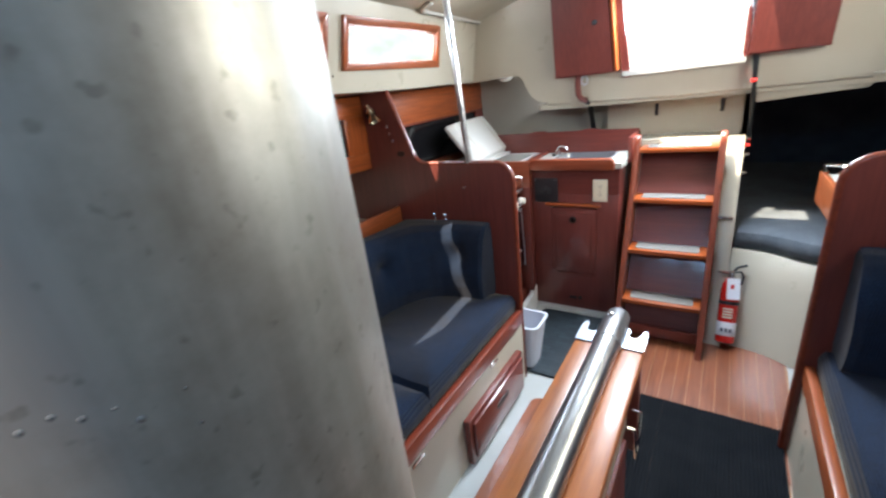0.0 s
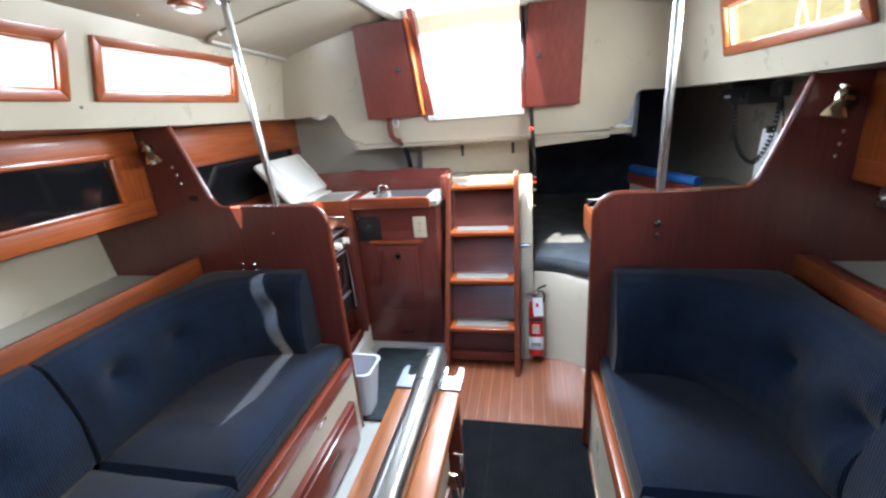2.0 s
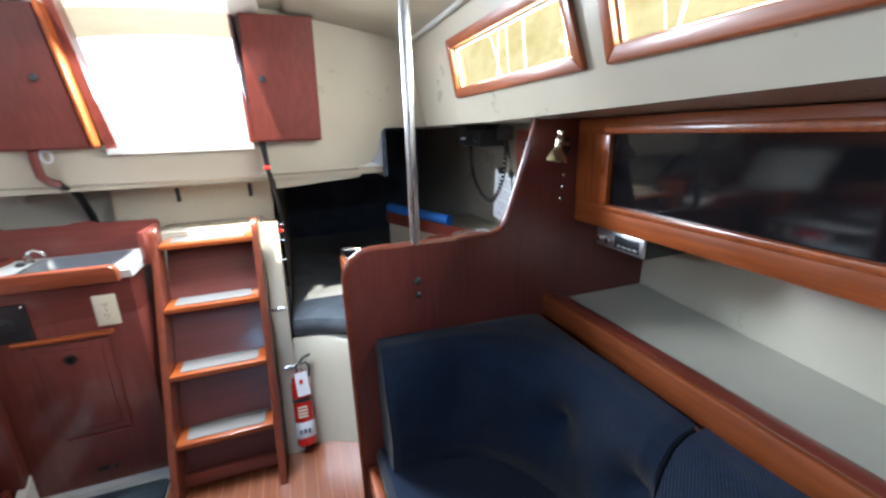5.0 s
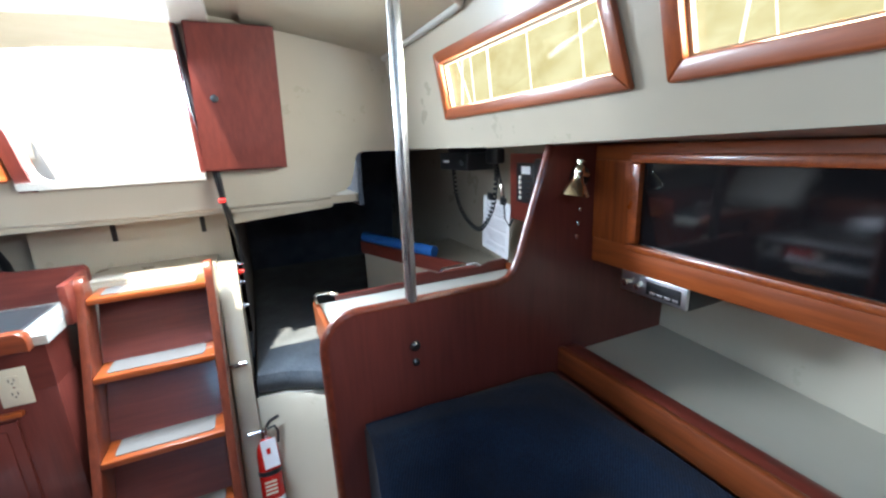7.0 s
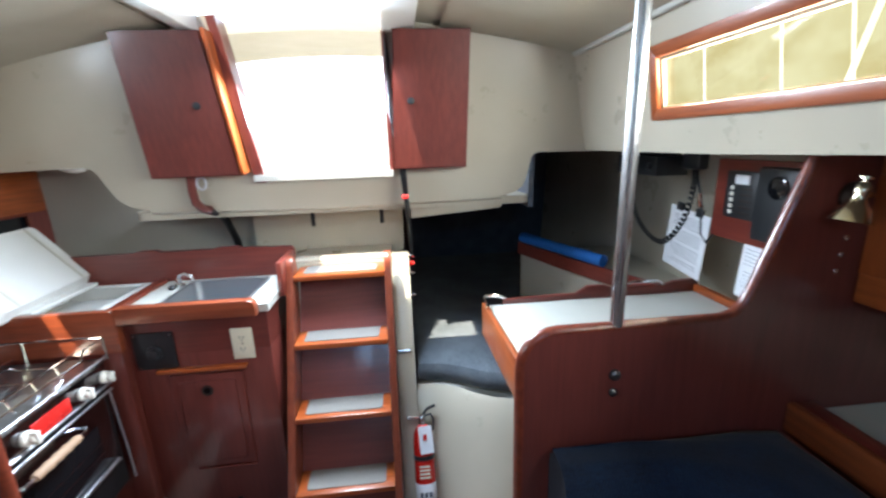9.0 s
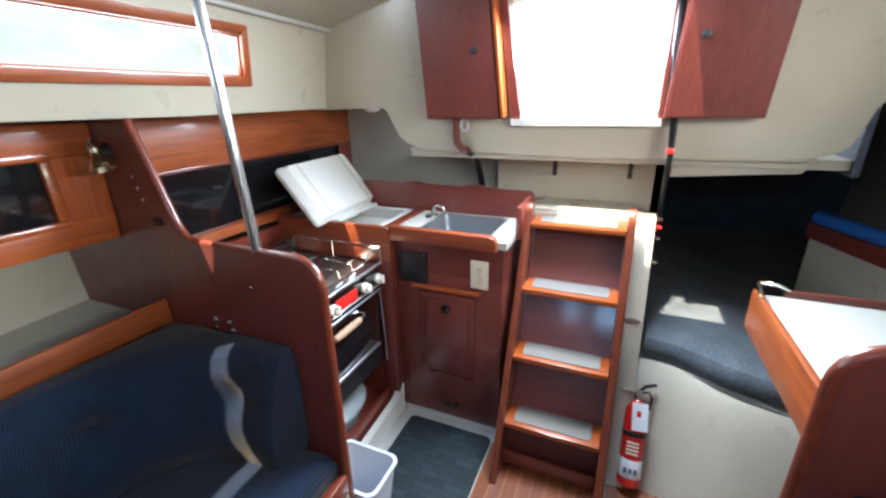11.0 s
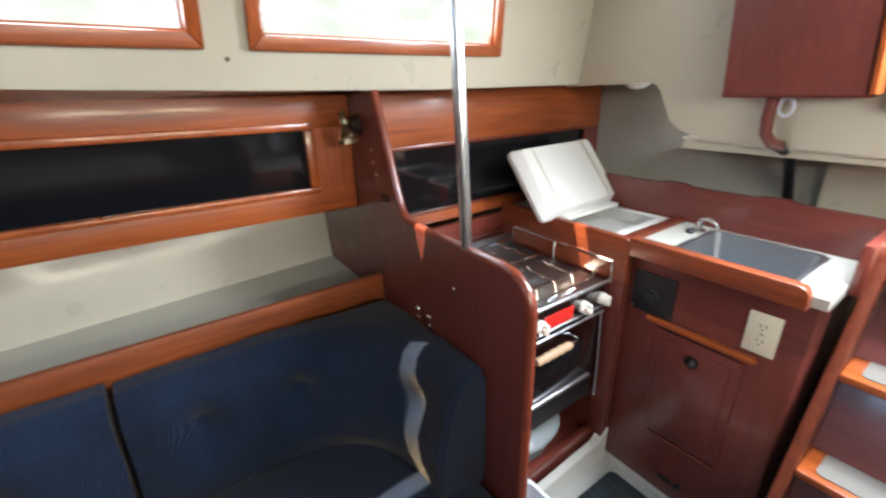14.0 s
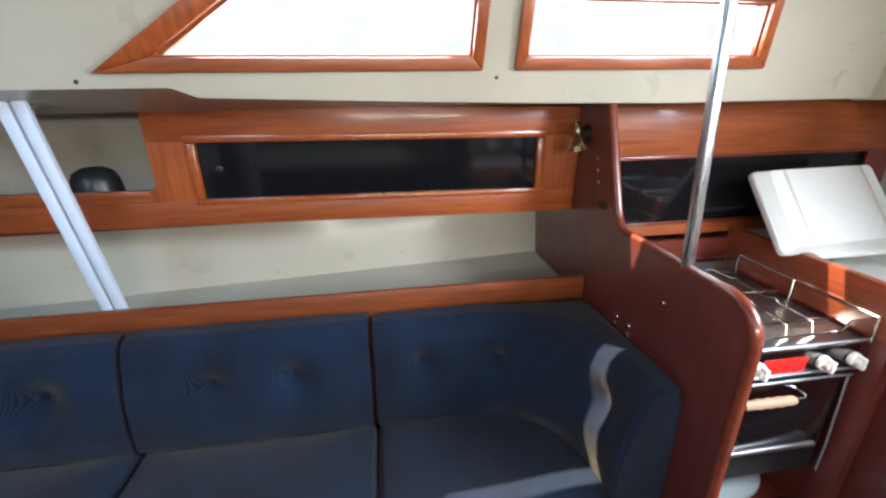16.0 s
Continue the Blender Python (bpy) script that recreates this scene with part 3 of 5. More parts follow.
part("cockpit_seat", box(-1.2, -0.75, 3.0, 4.655, 1.38, 1.50), WHITE, cockpit)
part("cockpit_seat", box(0.88, 1.3, 3.0, 4.655, 1.38, 1.50), WHITE, cockpit)

for k, (x, y, lean) in enumerate(((6.0, 7.5, 14), (7.5, 12.0, -9), (5.5, 4.4, 24), (8.0, 16.0, 2), (6.5, 9.0, -32), (9.0, 7.0, 5))):
    rig = thing("neighbour_mast", (x, y, -2.9), "pale mast and stay of a boat moored alongside", "mast", "masts in the marina")
    part("pole", moved(tube([(0, 0, 0), (0, 0, 14)], 0.03 if abs(lean) < 20 else 0.016, 10), pose(x, y, -2.95, 0, 0, 0) @ Matrix.Rotation(radians(lean), 4, "X")), WHITE_ALLOY, rig)
    part("stay", moved(tube([(0, -2.2, 0), (0, 0, 12)], 0.015, 6), pose(x, y, -2.95)), WHITE_ALLOY, rig)

# ---- half bulkheads ----


def bulkhead(name, side, edge, top, notch, upper, outboard):
    e, t, nx, ux = edge, top, notch, upper
    s = side
    r = 0.072
    corner = arc(e + s * r, t - r, r, 180 if s > 0 else 0, 90, 6)
    bend = [(nx - s * 0.05, t), (nx - s * 0.02, t + 0.008), (nx, t + 0.03), (nx + s * 0.012, t + 0.055)]
    line = [(e, 0.0)] + corner + bend + [(ux, DECK)]
    out = structure(name, prism(line + [(outboard, DECK), (outboard, 0.0)], "y", BULK, BULK + 0.024), MAHOGANY, "dark varnished mahogany half bulkhead", "wall")
    cap = [(x, BULK + 0.012, z) for x, z in line]
    ob = part("edge_moulding", tube(cap, 0.0125, 12), EDGE, out)
    return out


bulkhead("wall_bulkhead_starboard", -1, -0.419, 1.022, -0.890, -1.000, -1.55)
bulkhead("wall_bulkhead_port", 1, 0.547, 1.028, 1.008, 1.108, 1.53)

# ---- settees ----
SEAT = 0.455


def padded_back(backs, fronts, z0, z1, lean):
    """A padded back cushion between two plan lines, the wall side and the seat side; its top leans back by lean."""
    n = len(backs)
    hgt = z1 - z0
    prof = [(0.0, 0.06), (0.1, 0.0), (0.5, -0.006), (0.78, 0.0), (0.95, 0.06), (1.06, 0.22), (1.10, 0.42), (1.07, 0.62), (1.0, 0.82), (0.9, 0.93), (0.74, 0.985), (0.45, 1.0), (0.12, 0.985), (0.0, 0.93)]
    bm = bmesh.new()
    vs = []
    for k in range(n):
        a, f = Vector(backs[k]), Vector(fronts[k])
        end = 0.93 if k in (0, n - 1) else 1.0
        row = []
        for d, h in prof:
            p = a + (f - a) * (d * end) - (f - a).normalized() * (lean * h * hgt if d > 0.3 else 0)
            row.append(bm.verts.new((p.x, p.y, z0 + h * hgt * (0.985 if end < 1 else 1))))
        vs.append(row)
    m = len(prof)
    for a, b in zip(vs, vs[1:]):
        for j in range(m):
            bm.faces.new((a[j], a[(j + 1) % m], b[(j + 1) % m], b[j]))
    bm.faces.new(vs[0][::-1])
    bm.faces.new(vs[-1])
    bmesh.ops.recalc_face_normals(bm, faces=bm.faces[:])
    return bm


def tuft(bm, spots, depth=0.030, r=0.062):
    """Pull buttons into a cushion."""
    for v in bm.verts:
        for c, way in spots:
            d = (v.co - Vector(c)).length
            if d < r:
                v.co += Vector(way) * depth * (1 - d / r) ** 2.2
    return bm


def fine(bm, cuts=2):
    bmesh.ops.subdivide_edges(bm, edges=bm.edges[:], cuts=cuts, use_grid_fill=True)
    return bm


def wrinkled(bm, amount=0.004, scale=9.0, seed=0.0):
    bm.normal_update()
    for v in bm.verts:
        v.co += v.normal * amount * noise.noise(v.co * scale + Vector((seed, seed, seed)))
    return bm


def seat_cushion(outline, z0, z1, r=0.035):
    """A padded seat from its plan outline, with a rolled edge and crown."""
    cx, cy = sum(p[0] for p in outline) / len(outline), sum(p[1] for p in outline) / len(outline)
    bm = bmesh.new()
    levels = [(0.012, z0), (0.0, z0 + 0.015), (-0.004, (z0 + z1) / 2), (0.0, z1 - r), (r * 0.3, z1 - r * 0.3), (r, z1), (r * 2.4, z1 + 0.008), (r * 4.5, z1 + 0.012)]
    rings = []
    for inset, z in levels:
        ring = []
        for x, y in outline:
            d = Vector((cx - x, cy - y))
            ring.append(bm.verts.new((x + d.normalized().x * inset * 1.25, y + d.normalized().y * inset * 1.25, z)))
        rings.append(ring)
    n = len(outline)
    for a, b in zip(rings, rings[1:]):
        for j in range(n):
            bm.faces.new((a[j], a[(j + 1) % n], b[(j + 1) % n], b[j]))
    bm.faces.new(rings[0][::-1])
    bmesh.ops.triangulate(bm, faces=[bm.faces.new(rings[-1])])
    bmesh.ops.recalc_face_normals(bm, faces=bm.faces[:])
    return bm


def dense(points, step=0.06):
    """A closed outline with points at most step apart."""
    out = []
    for a, b in zip(points, points[1:] + points[:1]):
        n = max(1, int(math.dist(a, b) / step))
        out += [(a[0] + (b[0] - a[0]) * k / n, a[1] + (b[1] - a[1]) * k / n) for k in range(n)]
    return out


def settee(side, front, back_front, fid, end, BACK, seam, group):
    """Base, drawer, seat and back cushions along one side."""
    s = side
    base = thing("settee_base", (front, 1.2, 0), "cream-fronted settee base with mahogany trim", "settee")
    part("front_panel", box(min(front, front + s * 0.02), max(front, front + s * 0.02), 0.0, BULK - 0.002, 0.0, 0.31), CREAM, base)
    part("front_trim", box(min(front - s * 0.006, front + s * 0.022), max(front - s * 0.006, front + s * 0.022), 0.0, BULK - 0.002, 0.305, 0.372, 0.006), EDGE if s < 0 else TEAK_Y, base, "varnished mahogany retaining board")
    part("seat_board", box(min(front + s * 0.022, fid), max(front + s * 0.022, fid), 0.0, BULK - 0.002, 0.33, 0.352), LAMINATE, base)
    part("back_board", box(min(fid, fid + s * 0.015), max(fid, fid + s * 0.015), 0.0, BULK - 0.002, 0.352, 0.757 if s > 0 else 0.712), MAHOGANY_Y, base)
    if s < 0:
        for y in (1.20, 1.72):
            part("hinge", box(front, front + 0.005, y - 0.03, y + 0.03, 0.281, 0.295, 0.002), CHROME, base, "slim chrome hinge")
    f = front + s * 0.024
    b = back_front + s * 0.07
    # seat cushions
    big = dense([(f, seam + 0.004), (f, BULK - 0.012), (b, BULK - 0.012), (b, seam + 0.004)], 0.05)
    sc = single("seat_cushion", wrinkled(seat_cushion(big, 0.353, SEAT), 0.003, 14, 1), NAVY, "navy corduroy seat cushion on the settee", "cushion", group)
    for y0, y1 in ((0.672, seam - 0.004), (0.10, 0.664)):
        q = dense([(f, y0), (f, y1), (b, y1), (b, y0)], 0.05)
        single("seat_cushion", wrinkled(seat_cushion(q, 0.353, SEAT), 0.003, 14, y0), NAVY, "navy corduroy seat cushion on the settee", "cushion", group)
    # curved corner back
    xo = fid - s * 0.004
    yo = BULK - 0.004
    xe = front + s * end
    th = 0.135 if s < 0 else 0.153
    bf = xo - s * th
    R = 0.27
    n = 10
    backs = [(xo, seam + 0.005 + k * (yo - th - R - seam) / 5) for k in range(6)]
    fronts = [(bf, y) for x, y in backs]
    for k in range(1, n + 1):
        a = math.pi / 2 * k / n
        fronts.append((bf - s * R * (1 - math.cos(a)), yo - th - R * (1 - math.sin(a))))
        q = k / n
        backs.append((xo, yo - th - R + (th + R - 0.01) * min(1, q * 2)) if q <= 0.5 else (xo - s * (th + R - 0.01) * (2 * q - 1), yo))
    for k in range(1, 5):
        x = bf - s * R + (xe - bf + s * R) * k / 4
        fronts.append((x, yo - th))
        backs.append((x, yo))
    bm = fine(padded_back(backs, fronts, SEAT - 0.012, BACK - 0.006, 0.15), 4)
    bx = bf + s * 0.03
    tuft(bm, [((bx, 1.47, 0.64), (s, 0, 0)), ((bx - s * 0.02, 1.68, 0.64), (s, 0.4, 0)), ((front + s * 0.25, yo - th + 0.03, 0.64), (0, 1, 0))], 0.065, 0.10)
    single("back_cushion", wrinkled(bm, 0.005, 8, 3), NAVY_BACK[s], "navy corduroy corner back cushion curving round to the bulkhead", "cushion", group)
    for y0, y1 in ((0.675, seam - 0.009), (0.10, 0.659)):
        backs = [(xo, y0 + (y1 - y0) * k / 6) for k in range(7)]
        bm = fine(padded_back(backs, [(bf, y) for x, y in backs], SEAT - 0.012, BACK, 0.15), 4)
        w = y1 - y0
        tuft(bm, [((bx, y0 + w * 0.33, 0.63), (s, 0, 0)), ((bx, y0 + w * 0.67, 0.64), (s, 0, 0))], 0.07, 0.11)
        single("back_cushion", wrinkled(bm, 0.005, 8, y0), NAVY_BACK[s], "buttoned navy corduroy back cushion", "cushion", group)


settee(-1, -0.41, -0.825, -0.985, 0.115, 0.785, 1.328, "starboard settee cushions")
settee(1, 0.56, 0.945, 1.113, 0.045, 0.797, 1.43, "port settee cushions")


def drawer_front():
    d = thing("drawer", (-0.41, 1.70, 0.01), "varnished mahogany drawer front in the settee base", "drawer")
    part("front", box(-0.411, -0.385, 1.462, 1.935, 0.012, 0.212, 0.004), MAHOGANY_Y, d)
    part("raised_panel", box(-0.386, -0.372, 1.482, 1.915, 0.03, 0.194, 0.008), MAHOGANY_Y, d)
    part("finger_pull", moved(prism(rounded(-0.05, 0.05, -0.011, 0.011, 0.0105), "x", -0.3725, -0.3695), Matrix.Translation((0, 1.70, 0.135))), BLACK, d, "dark oval finger hole")
    return d


drawer_front()
# ---- shelves and lockers above the settees ----


def shelf_side(side, fid, panel, back):
    s = side
    outline = [(fid + s * 0.02, 0.0), (fid + s * 0.02, BULK - 0.002), (back - s * 0.004, BULK - 0.002), (back - s * 0.23, 0.0)]
    top = 0.80 if s > 0 else 0.742
    structure("shelf", prism(outline, "z", top - 0.018, top), SHELF, "beige laminate shelf behind the settee back", "shelf")
    structure("shelf_fiddle", box(min(fid, fid + s * 0.02), max(fid, fid + s * 0.02), 0.0, BULK - 0.002, 0.715 if s < 0 else 0.758, 0.828, 0.006), FIDDLE, "varnished teak fiddle rail along the shelf", "trim")
    # face panel: frame pieces round the dark sliding door
    y0, y1, ga, gb = 0.752, BULK - 0.002, 0.872, 1.878
    if s < 0:
        z0, z1, g0, g1, drop = 1.017, DECK + 0.006, 1.091, 1.261, 0.013
    else:
        z0, z1, g0, g1, drop = 1.05, DECK - 0.002, 1.112, 1.306, 0.0
    lock = thing("locker", (panel, 1.35, z0), "varnished teak locker face with a smoked sliding door", "locker")
    a, b = min(panel, panel + s * 0.018), max(panel, panel + s * 0.018)

    def sagged(bm):
        """The face runs a little downhill aft."""
        for v in bm.verts:
            v.co.z -= drop * (v.co.y - 1.37)
        return bm
    part("top_rail", sagged(box(a, b, y0, y1, g1, z1, 0.002)), TEAK_Y, lock)
    part("bottom_rail", sagged(box(a, b, 0.0, y1, z0, g0, 0.004)), TEAK_Y, lock)
    part("aft_stile", sagged(box(a, b, gb, y1, g0, g1)), TEAK_Z, lock)
    part("forward_stile", sagged(prism([(y0 - 0.022, g0), (ga, g0), (ga, g1), (y0, g1)] + arc(y0 - 0.022, g0 + 0.056, 0.022, 0, -90, 5), "x", a, b)), TEAK_Z, lock)
    part("bay_rail", sagged(box(a + 0.001, b - 0.001, 0.0, y0 - 0.01, g0, g0 + 0.034, 0.003)), TEAK_Y, lock)
    f0, f1 = (a - 0.007, b) if s > 0 else (a, b + 0.007)
    for nm, q in (("bead_top", (ga - 0.022, gb + 0.022, g1 - 0.005, g1 + 0.016)), ("bead_bottom", (ga - 0.022, gb + 0.022, g0 - 0.012, g0 + 0.005)),
                  ("bead_forward", (ga - 0.022, ga + 0.005, g0 + 0.005, g1 - 0.005)), ("bead_aft", (gb - 0.005, gb + 0.022, g0 + 0.005, g1 - 0.005))):
        part(nm, sagged(box(f0, f1, *q, 0.005)), TEAK_X, lock)
    m = (a + b) / 2
    part("sliding_door", sagged(box(m - 0.002, m + 0.002, ga + 0.003, gb - 0.003, g0 + 0.003, g1 - 0.003)), SMOKED, lock, "black smoked acrylic sliding door")
    part("finger_hole", sagged(at(lathe([(0.010, 0), (0.010, 0.003), (0.006, 0.004)], 16), m - s * 0.002, ga + 0.055, (g0 + g1) / 2 + 0.005, 0, -90 * s)), BRONZE, lock)
    structure("locker_floor", box(min(panel + s * 0.02, back), max(panel + s * 0.02, back), 0.0, BULK - 0.002, z0, z0 + 0.012), MAHOGANY_Y, "mahogany locker floor", "shelf")


shelf_side(-1, -1.008, -1.145, -1.48)
shelf_side(1, 1.132, 1.235, 1.54)


structure("fiddle_cap", box(1.1525, 1.196, 0.0, BULK - 0.003, 0.801, 0.824, 0.004), MAHOGANY_Y, "dark mahogany cap behind the port fiddle rail", "trim")

# ---- saloon ----




mast = thing("mast", (0.056, 0.593, 0), "dull anodised alloy mast with corrosion pits, standing through the cabin", "mast")
part("extrusion", at(lathe([(0.092, 0.0), (0.095, 0.02), (0.095, 0.9), (0.095, 1.80)], 72), 0.056, 0.593, 0), ALLOY, mast)
part("mast_step", at(lathe([(0.125, 0.004), (0.125, 0.02), (0.097, 0.03), (0.0955, 0.05)], 40), 0.056, 0.593, 0), ALLOY, mast)
for turn, z, r in ((-42.7, 1.252, 0.0014), (-38, 1.254, 0.0012), (-34.6, 1.251, 0.0014), (-30.1, 1.251, 0.0009), (-27.6, 1.245, 0.0014), (-20, 1.236, 0.0010), (-20.2, 1.249, 0.0009)):
    c, n = math.cos(radians(turn)), math.sin(radians(turn))
    part("corrosion_pit", at(lathe([(r * 0.9, 0.0), (r * 0.6, 0.00015), (r * 0.2, 0.0002)], 10), 0.056 + 0.0949 * c, 0.593 + 0.0949 * n, z, 0, 90, turn), PITTED, mast, "dark corrosion pit")


def table():
    t = thing("saloon_table", (0.06, 1.15, 0), "folded trunk table with two varnished teak rails", "table")
    part("rail", box(-0.027, 0.036, 0.69, 1.575, 0.598, 0.624, 0.006), TABLE_TEAK, t)
    part("rail", box(0.086, 0.149, 0.69, 1.575, 0.598, 0.624, 0.006), TABLE_TEAK, t)
    part("trunk", box(0.0, 0.135, 0.69, 1.40, 0.48, 0.597, 0.004), CREAM, t, "cream table trunk")
    part("plinth", box(-0.005, 0.145, 0.69, 1.36, 0.0, 0.479, 0.006), MAHOGANY_Y, t, "mahogany table base")
    part("end_panel", box(-0.01, 0.147, 1.50, 1.522, 0.30, 0.597, 0.004), MAHOGANY, t)
    part("stretcher", box(0.05, 0.08, 1.36, 1.50, 0.32, 0.40, 0.004), MAHOGANY_Y, t)
    for x in (-0.027, 0.086):
        fork = [(x, 1.52), (x + 0.063, 1.52), (x + 0.063, 1.585)] + [(x + 0.060, 1.615), (x + 0.050, 1.615), (x + 0.046, 1.588)] + arc(x + 0.0315, 1.585, 0.014, 0, -180, 6) + [(x + 0.017, 1.612), (x + 0.008, 1.620), (x, 1.600)]
        part("fork_bracket", prism(fork, "z", 0.6245, 0.6285), BRACKET, t, "bright steel slotted bracket")
    part("side_handle", tube([(0.148, 1.33, 0.545), (0.162, 1.335, 0.54), (0.166, 1.36, 0.43), (0.162, 1.375, 0.42), (0.162, 1.40, 0.43), (0.166, 1.395, 0.54), (0.148, 1.39, 0.548)], 0.004, 8), CHROME, t, "chrome catch")
    return t


table()
leg = thing("table_leg", (0.061, 1.2, 0.63), "polished stainless table leg lying along the folded table", "table leg")
part("tube", at(lathe([(0.031, 0.0), (0.033, 0.004), (0.033, 0.82)], 28), 0.061, 0.72, 0.640, -90), STEEL, leg)
part("sleeve", at(lathe([(0.0335, 0.0), (0.0365, 0.003), (0.0365, 0.10), (0.034, 0.105), (0.032, 0.15), (0.026, 0.160), (0.008, 0.163)], 28), 0.061, 1.50, 0.640, -90), STEEL, leg)
part("locking_pin", at(lathe([(0.008, 0), (0.008, 0.006), (0.004, 0.009)], 14), 0.052, 1.60, 0.673), CHROME, leg)

# floor coverings
sole = structure("sole_board", prism([(-0.03, 0.0), (0.56, 0.0), (0.558, 2.05), (0.585, 2.1), (0.60, 2.50), (0.597, 2.545), (0.54, 2.59), (0.46, 2.618), (0.34, 2.63), (-0.16, 2.63), (-0.16, 2.03), (-0.03, 2.03)], "z", 0.0005, 0.004), HOLLY, "teak and holly cabin sole", "floor")
strip = structure("sole_strip", prism([(-0.325, 0.0), (-0.045, 0.0), (-0.045, 1.90)] + arc(-0.285, 1.86, 0.04, 90, 180, 5), "z", 0.0005, 0.010), SOLE, "varnished teak sole board beside the table", "floor")


def ribbed_mat(name, x0, x1, y0, y1, ribs, material, label):
    """A rubber mat with raised ribs that run fore and aft."""
    w = (x1 - x0) / ribs
    prof = [(x0, 0.0065)]
    for k in range(ribs):
        a = x0 + k * w
        prof += [(a + w * 0.05, 0.0078), (a + w * 0.15, 0.013), (a + w * 0.5, 0.013), (a + w * 0.6, 0.0078)]
    prof += [(x1, 0.0078), (x1, 0.0065)]
    return single(name, prism(prof, "y", y0, y1), material, label, "mat")


ribbed_mat("floor_mat", 0.1655, 0.553, 0.15, 2.105, 34, RUBBER, "black ribbed rubber runner on the cabin sole")
single("floor_mat_aft", join(prism([(0.035 + 0.0118 * k + d, h) for k in range(11) for d, h in ((0, 0.0078), (0.0012, 0.013), (0.0055, 0.013), (0.0068, 0.0078))] + [(0.1652, 0.0078), (0.1652, 0.0065), (0.035, 0.0065)], "y", 1.40, 2.105)), RUBBER, "black ribbed rubber mat beside the table end", "mat")
mat = single("galley_mat", prism(rounded(-0.545, -0.165, 2.055, 2.645, 0.025), "z", 0.0005, 0.014, 0.004), GREY_MAT, "dark grey foam anti-fatigue mat in the galley", "mat")

basket = bmesh.new()
o0, o1 = rounded(-0.545, -0.395, 2.075, 2.185, 0.02), rounded(-0.575, -0.365, 2.055, 2.215, 0.03)
i1, i0 = rounded(-0.571, -0.369, 2.059, 2.211, 0.028), rounded(-0.541, -0.399, 2.079, 2.181, 0.018)
l1 = rounded(-0.582, -0.358, 2.048, 2.222, 0.032)
rings = [[basket.verts.new((x, y, z)) for x, y in ring] for ring, z in ((o0, 0.002), (o1, 0.24), (l1, 0.242), (l1, 0.25), (i1, 0.25), (i0, 0.006))]
for a, b in zip(rings, rings[1:]):
    for j in range(len(a)):
        basket.faces.new((a[j], a[(j + 1) % len(a)], b[(j + 1) % len(a)], b[j]))
basket.faces.new(rings[0][::-1])
basket.faces.new(rings[-1])
bmesh.ops.recalc_face_normals(basket, faces=basket.faces[:])
single("waste_basket", basket, PLASTIC, "small white plastic waste basket on the sole", "waste basket")

# grab posts
for x, lean, top in ((-0.612, -0.03, 1.03), (0.738, 0.0, 1.036)):
    y = BULK + 0.012
    zt = roof_z(x + lean)
    post = thing("grab_post", (x, y, top), "polished stainless grab post from bulkhead to deckhead", "grab post", "grab posts")
    part("tube", tube([(x, y, top - 0.004), (x + lean, y - 0.01, zt + 0.004)], 0.0128, 18), STEEL_Z, post)
    part("flange", at(lathe([(0.026, 0), (0.026, 0.004), (0.016, 0.012)], 18), x + lean, y - 0.01, zt + 0.002, 180), STEEL_Z, post)


def reading_lamp(x, z, side, tip):
    """A brass swivel lamp on a turned base."""
    lamp = thing("reading_lamp", (x, BULK, z), "polished brass reading lamp on the mahogany bulkhead", "lamp", "brass reading lamps")
    bx = x + side * 0.055
    part("base", at(lathe([(0.028, 0), (0.028, 0.006), (0.021, 0.012), (0.016, 0.020)], 24), bx, BULK - 0.001, z, 90), BRONZE, lamp, "dark turned base")
    part("arm", tube([(bx, BULK - 0.018, z), (bx - side * 0.015, BULK - 0.045, z + 0.008), (x, BULK - 0.055, z + 0.014)], 0.006, 10), BRASS, lamp)
    part("shade", at(lathe([(0.007, 0.034), (0.011, 0.028), (0.012, 0.014), (0.010, 0.008), (0.014, -0.004), (0.022, -0.014), (0.029, -0.030), (0.031, -0.036), (0.029, -0.037), (0.020, -0.014)][::-1], 28), x, BULK - 0.058, z, 0, tip), BRASS, lamp)
    part("switch", at(lathe([(0.004, 0), (0.004, 0.006), (0.010, 0.007), (0.010, 0.011), (0.004, 0.013)], 16), x + 0.032 * math.sin(radians(tip)), BULK - 0.058, z + 0.032 * math.cos(radians(tip)), 0, tip), BRASS, lamp)
    return lamp


reading_lamp(-1.042, 1.258, -1, -24)
reading_lamp(1.129, 1.268, 1, 11)


def stud(name, x, z, r, label, metal=None):
    return single(name, at(lathe([(r, 0), (r * 0.95, r * 0.4), (r * 0.5, r * 0.75)], 14), x, BULK, z, 90), metal or CHROME, label, "bolt", "bulkhead bolts")


for k in range(3):
    stud("bulkhead_bolt", -1.017 + 0.010 * k, 1.196 - 0.032 * k, 0.006, "small chrome bolt cap on the bulkhead")
    stud("bulkhead_bolt", 1.192 - 0.004 * k, 1.187 - 0.034 * k, 0.006, "small chrome bolt cap on the bulkhead")
for x, z in ((-0.815, 0.793), (-0.758, 0.793), (-0.815, 0.767), (-0.754, 0.768)):
    stud("bulkhead_bolt", x, z, 0.008, "round chrome bolt head above the settee back")
single("oval_plug", moved(prism(rounded(-0.021, 0.021, -0.011, 0.011, 0.0105), "y", -0.003, 0.0), Matrix.Translation((-0.957, BULK, 1.073))), BRONZE, "small oval bronze plate let into the bulkhead", "plate")
stud("bulkhead_bolt", -0.644, 0.921, 0.006, "small chrome bolt cap on the bulkhead")
stud("bulkhead_bolt", 0.736, 0.93, 0.012, "dull steel bolt head on the port bulkhead", DULL)
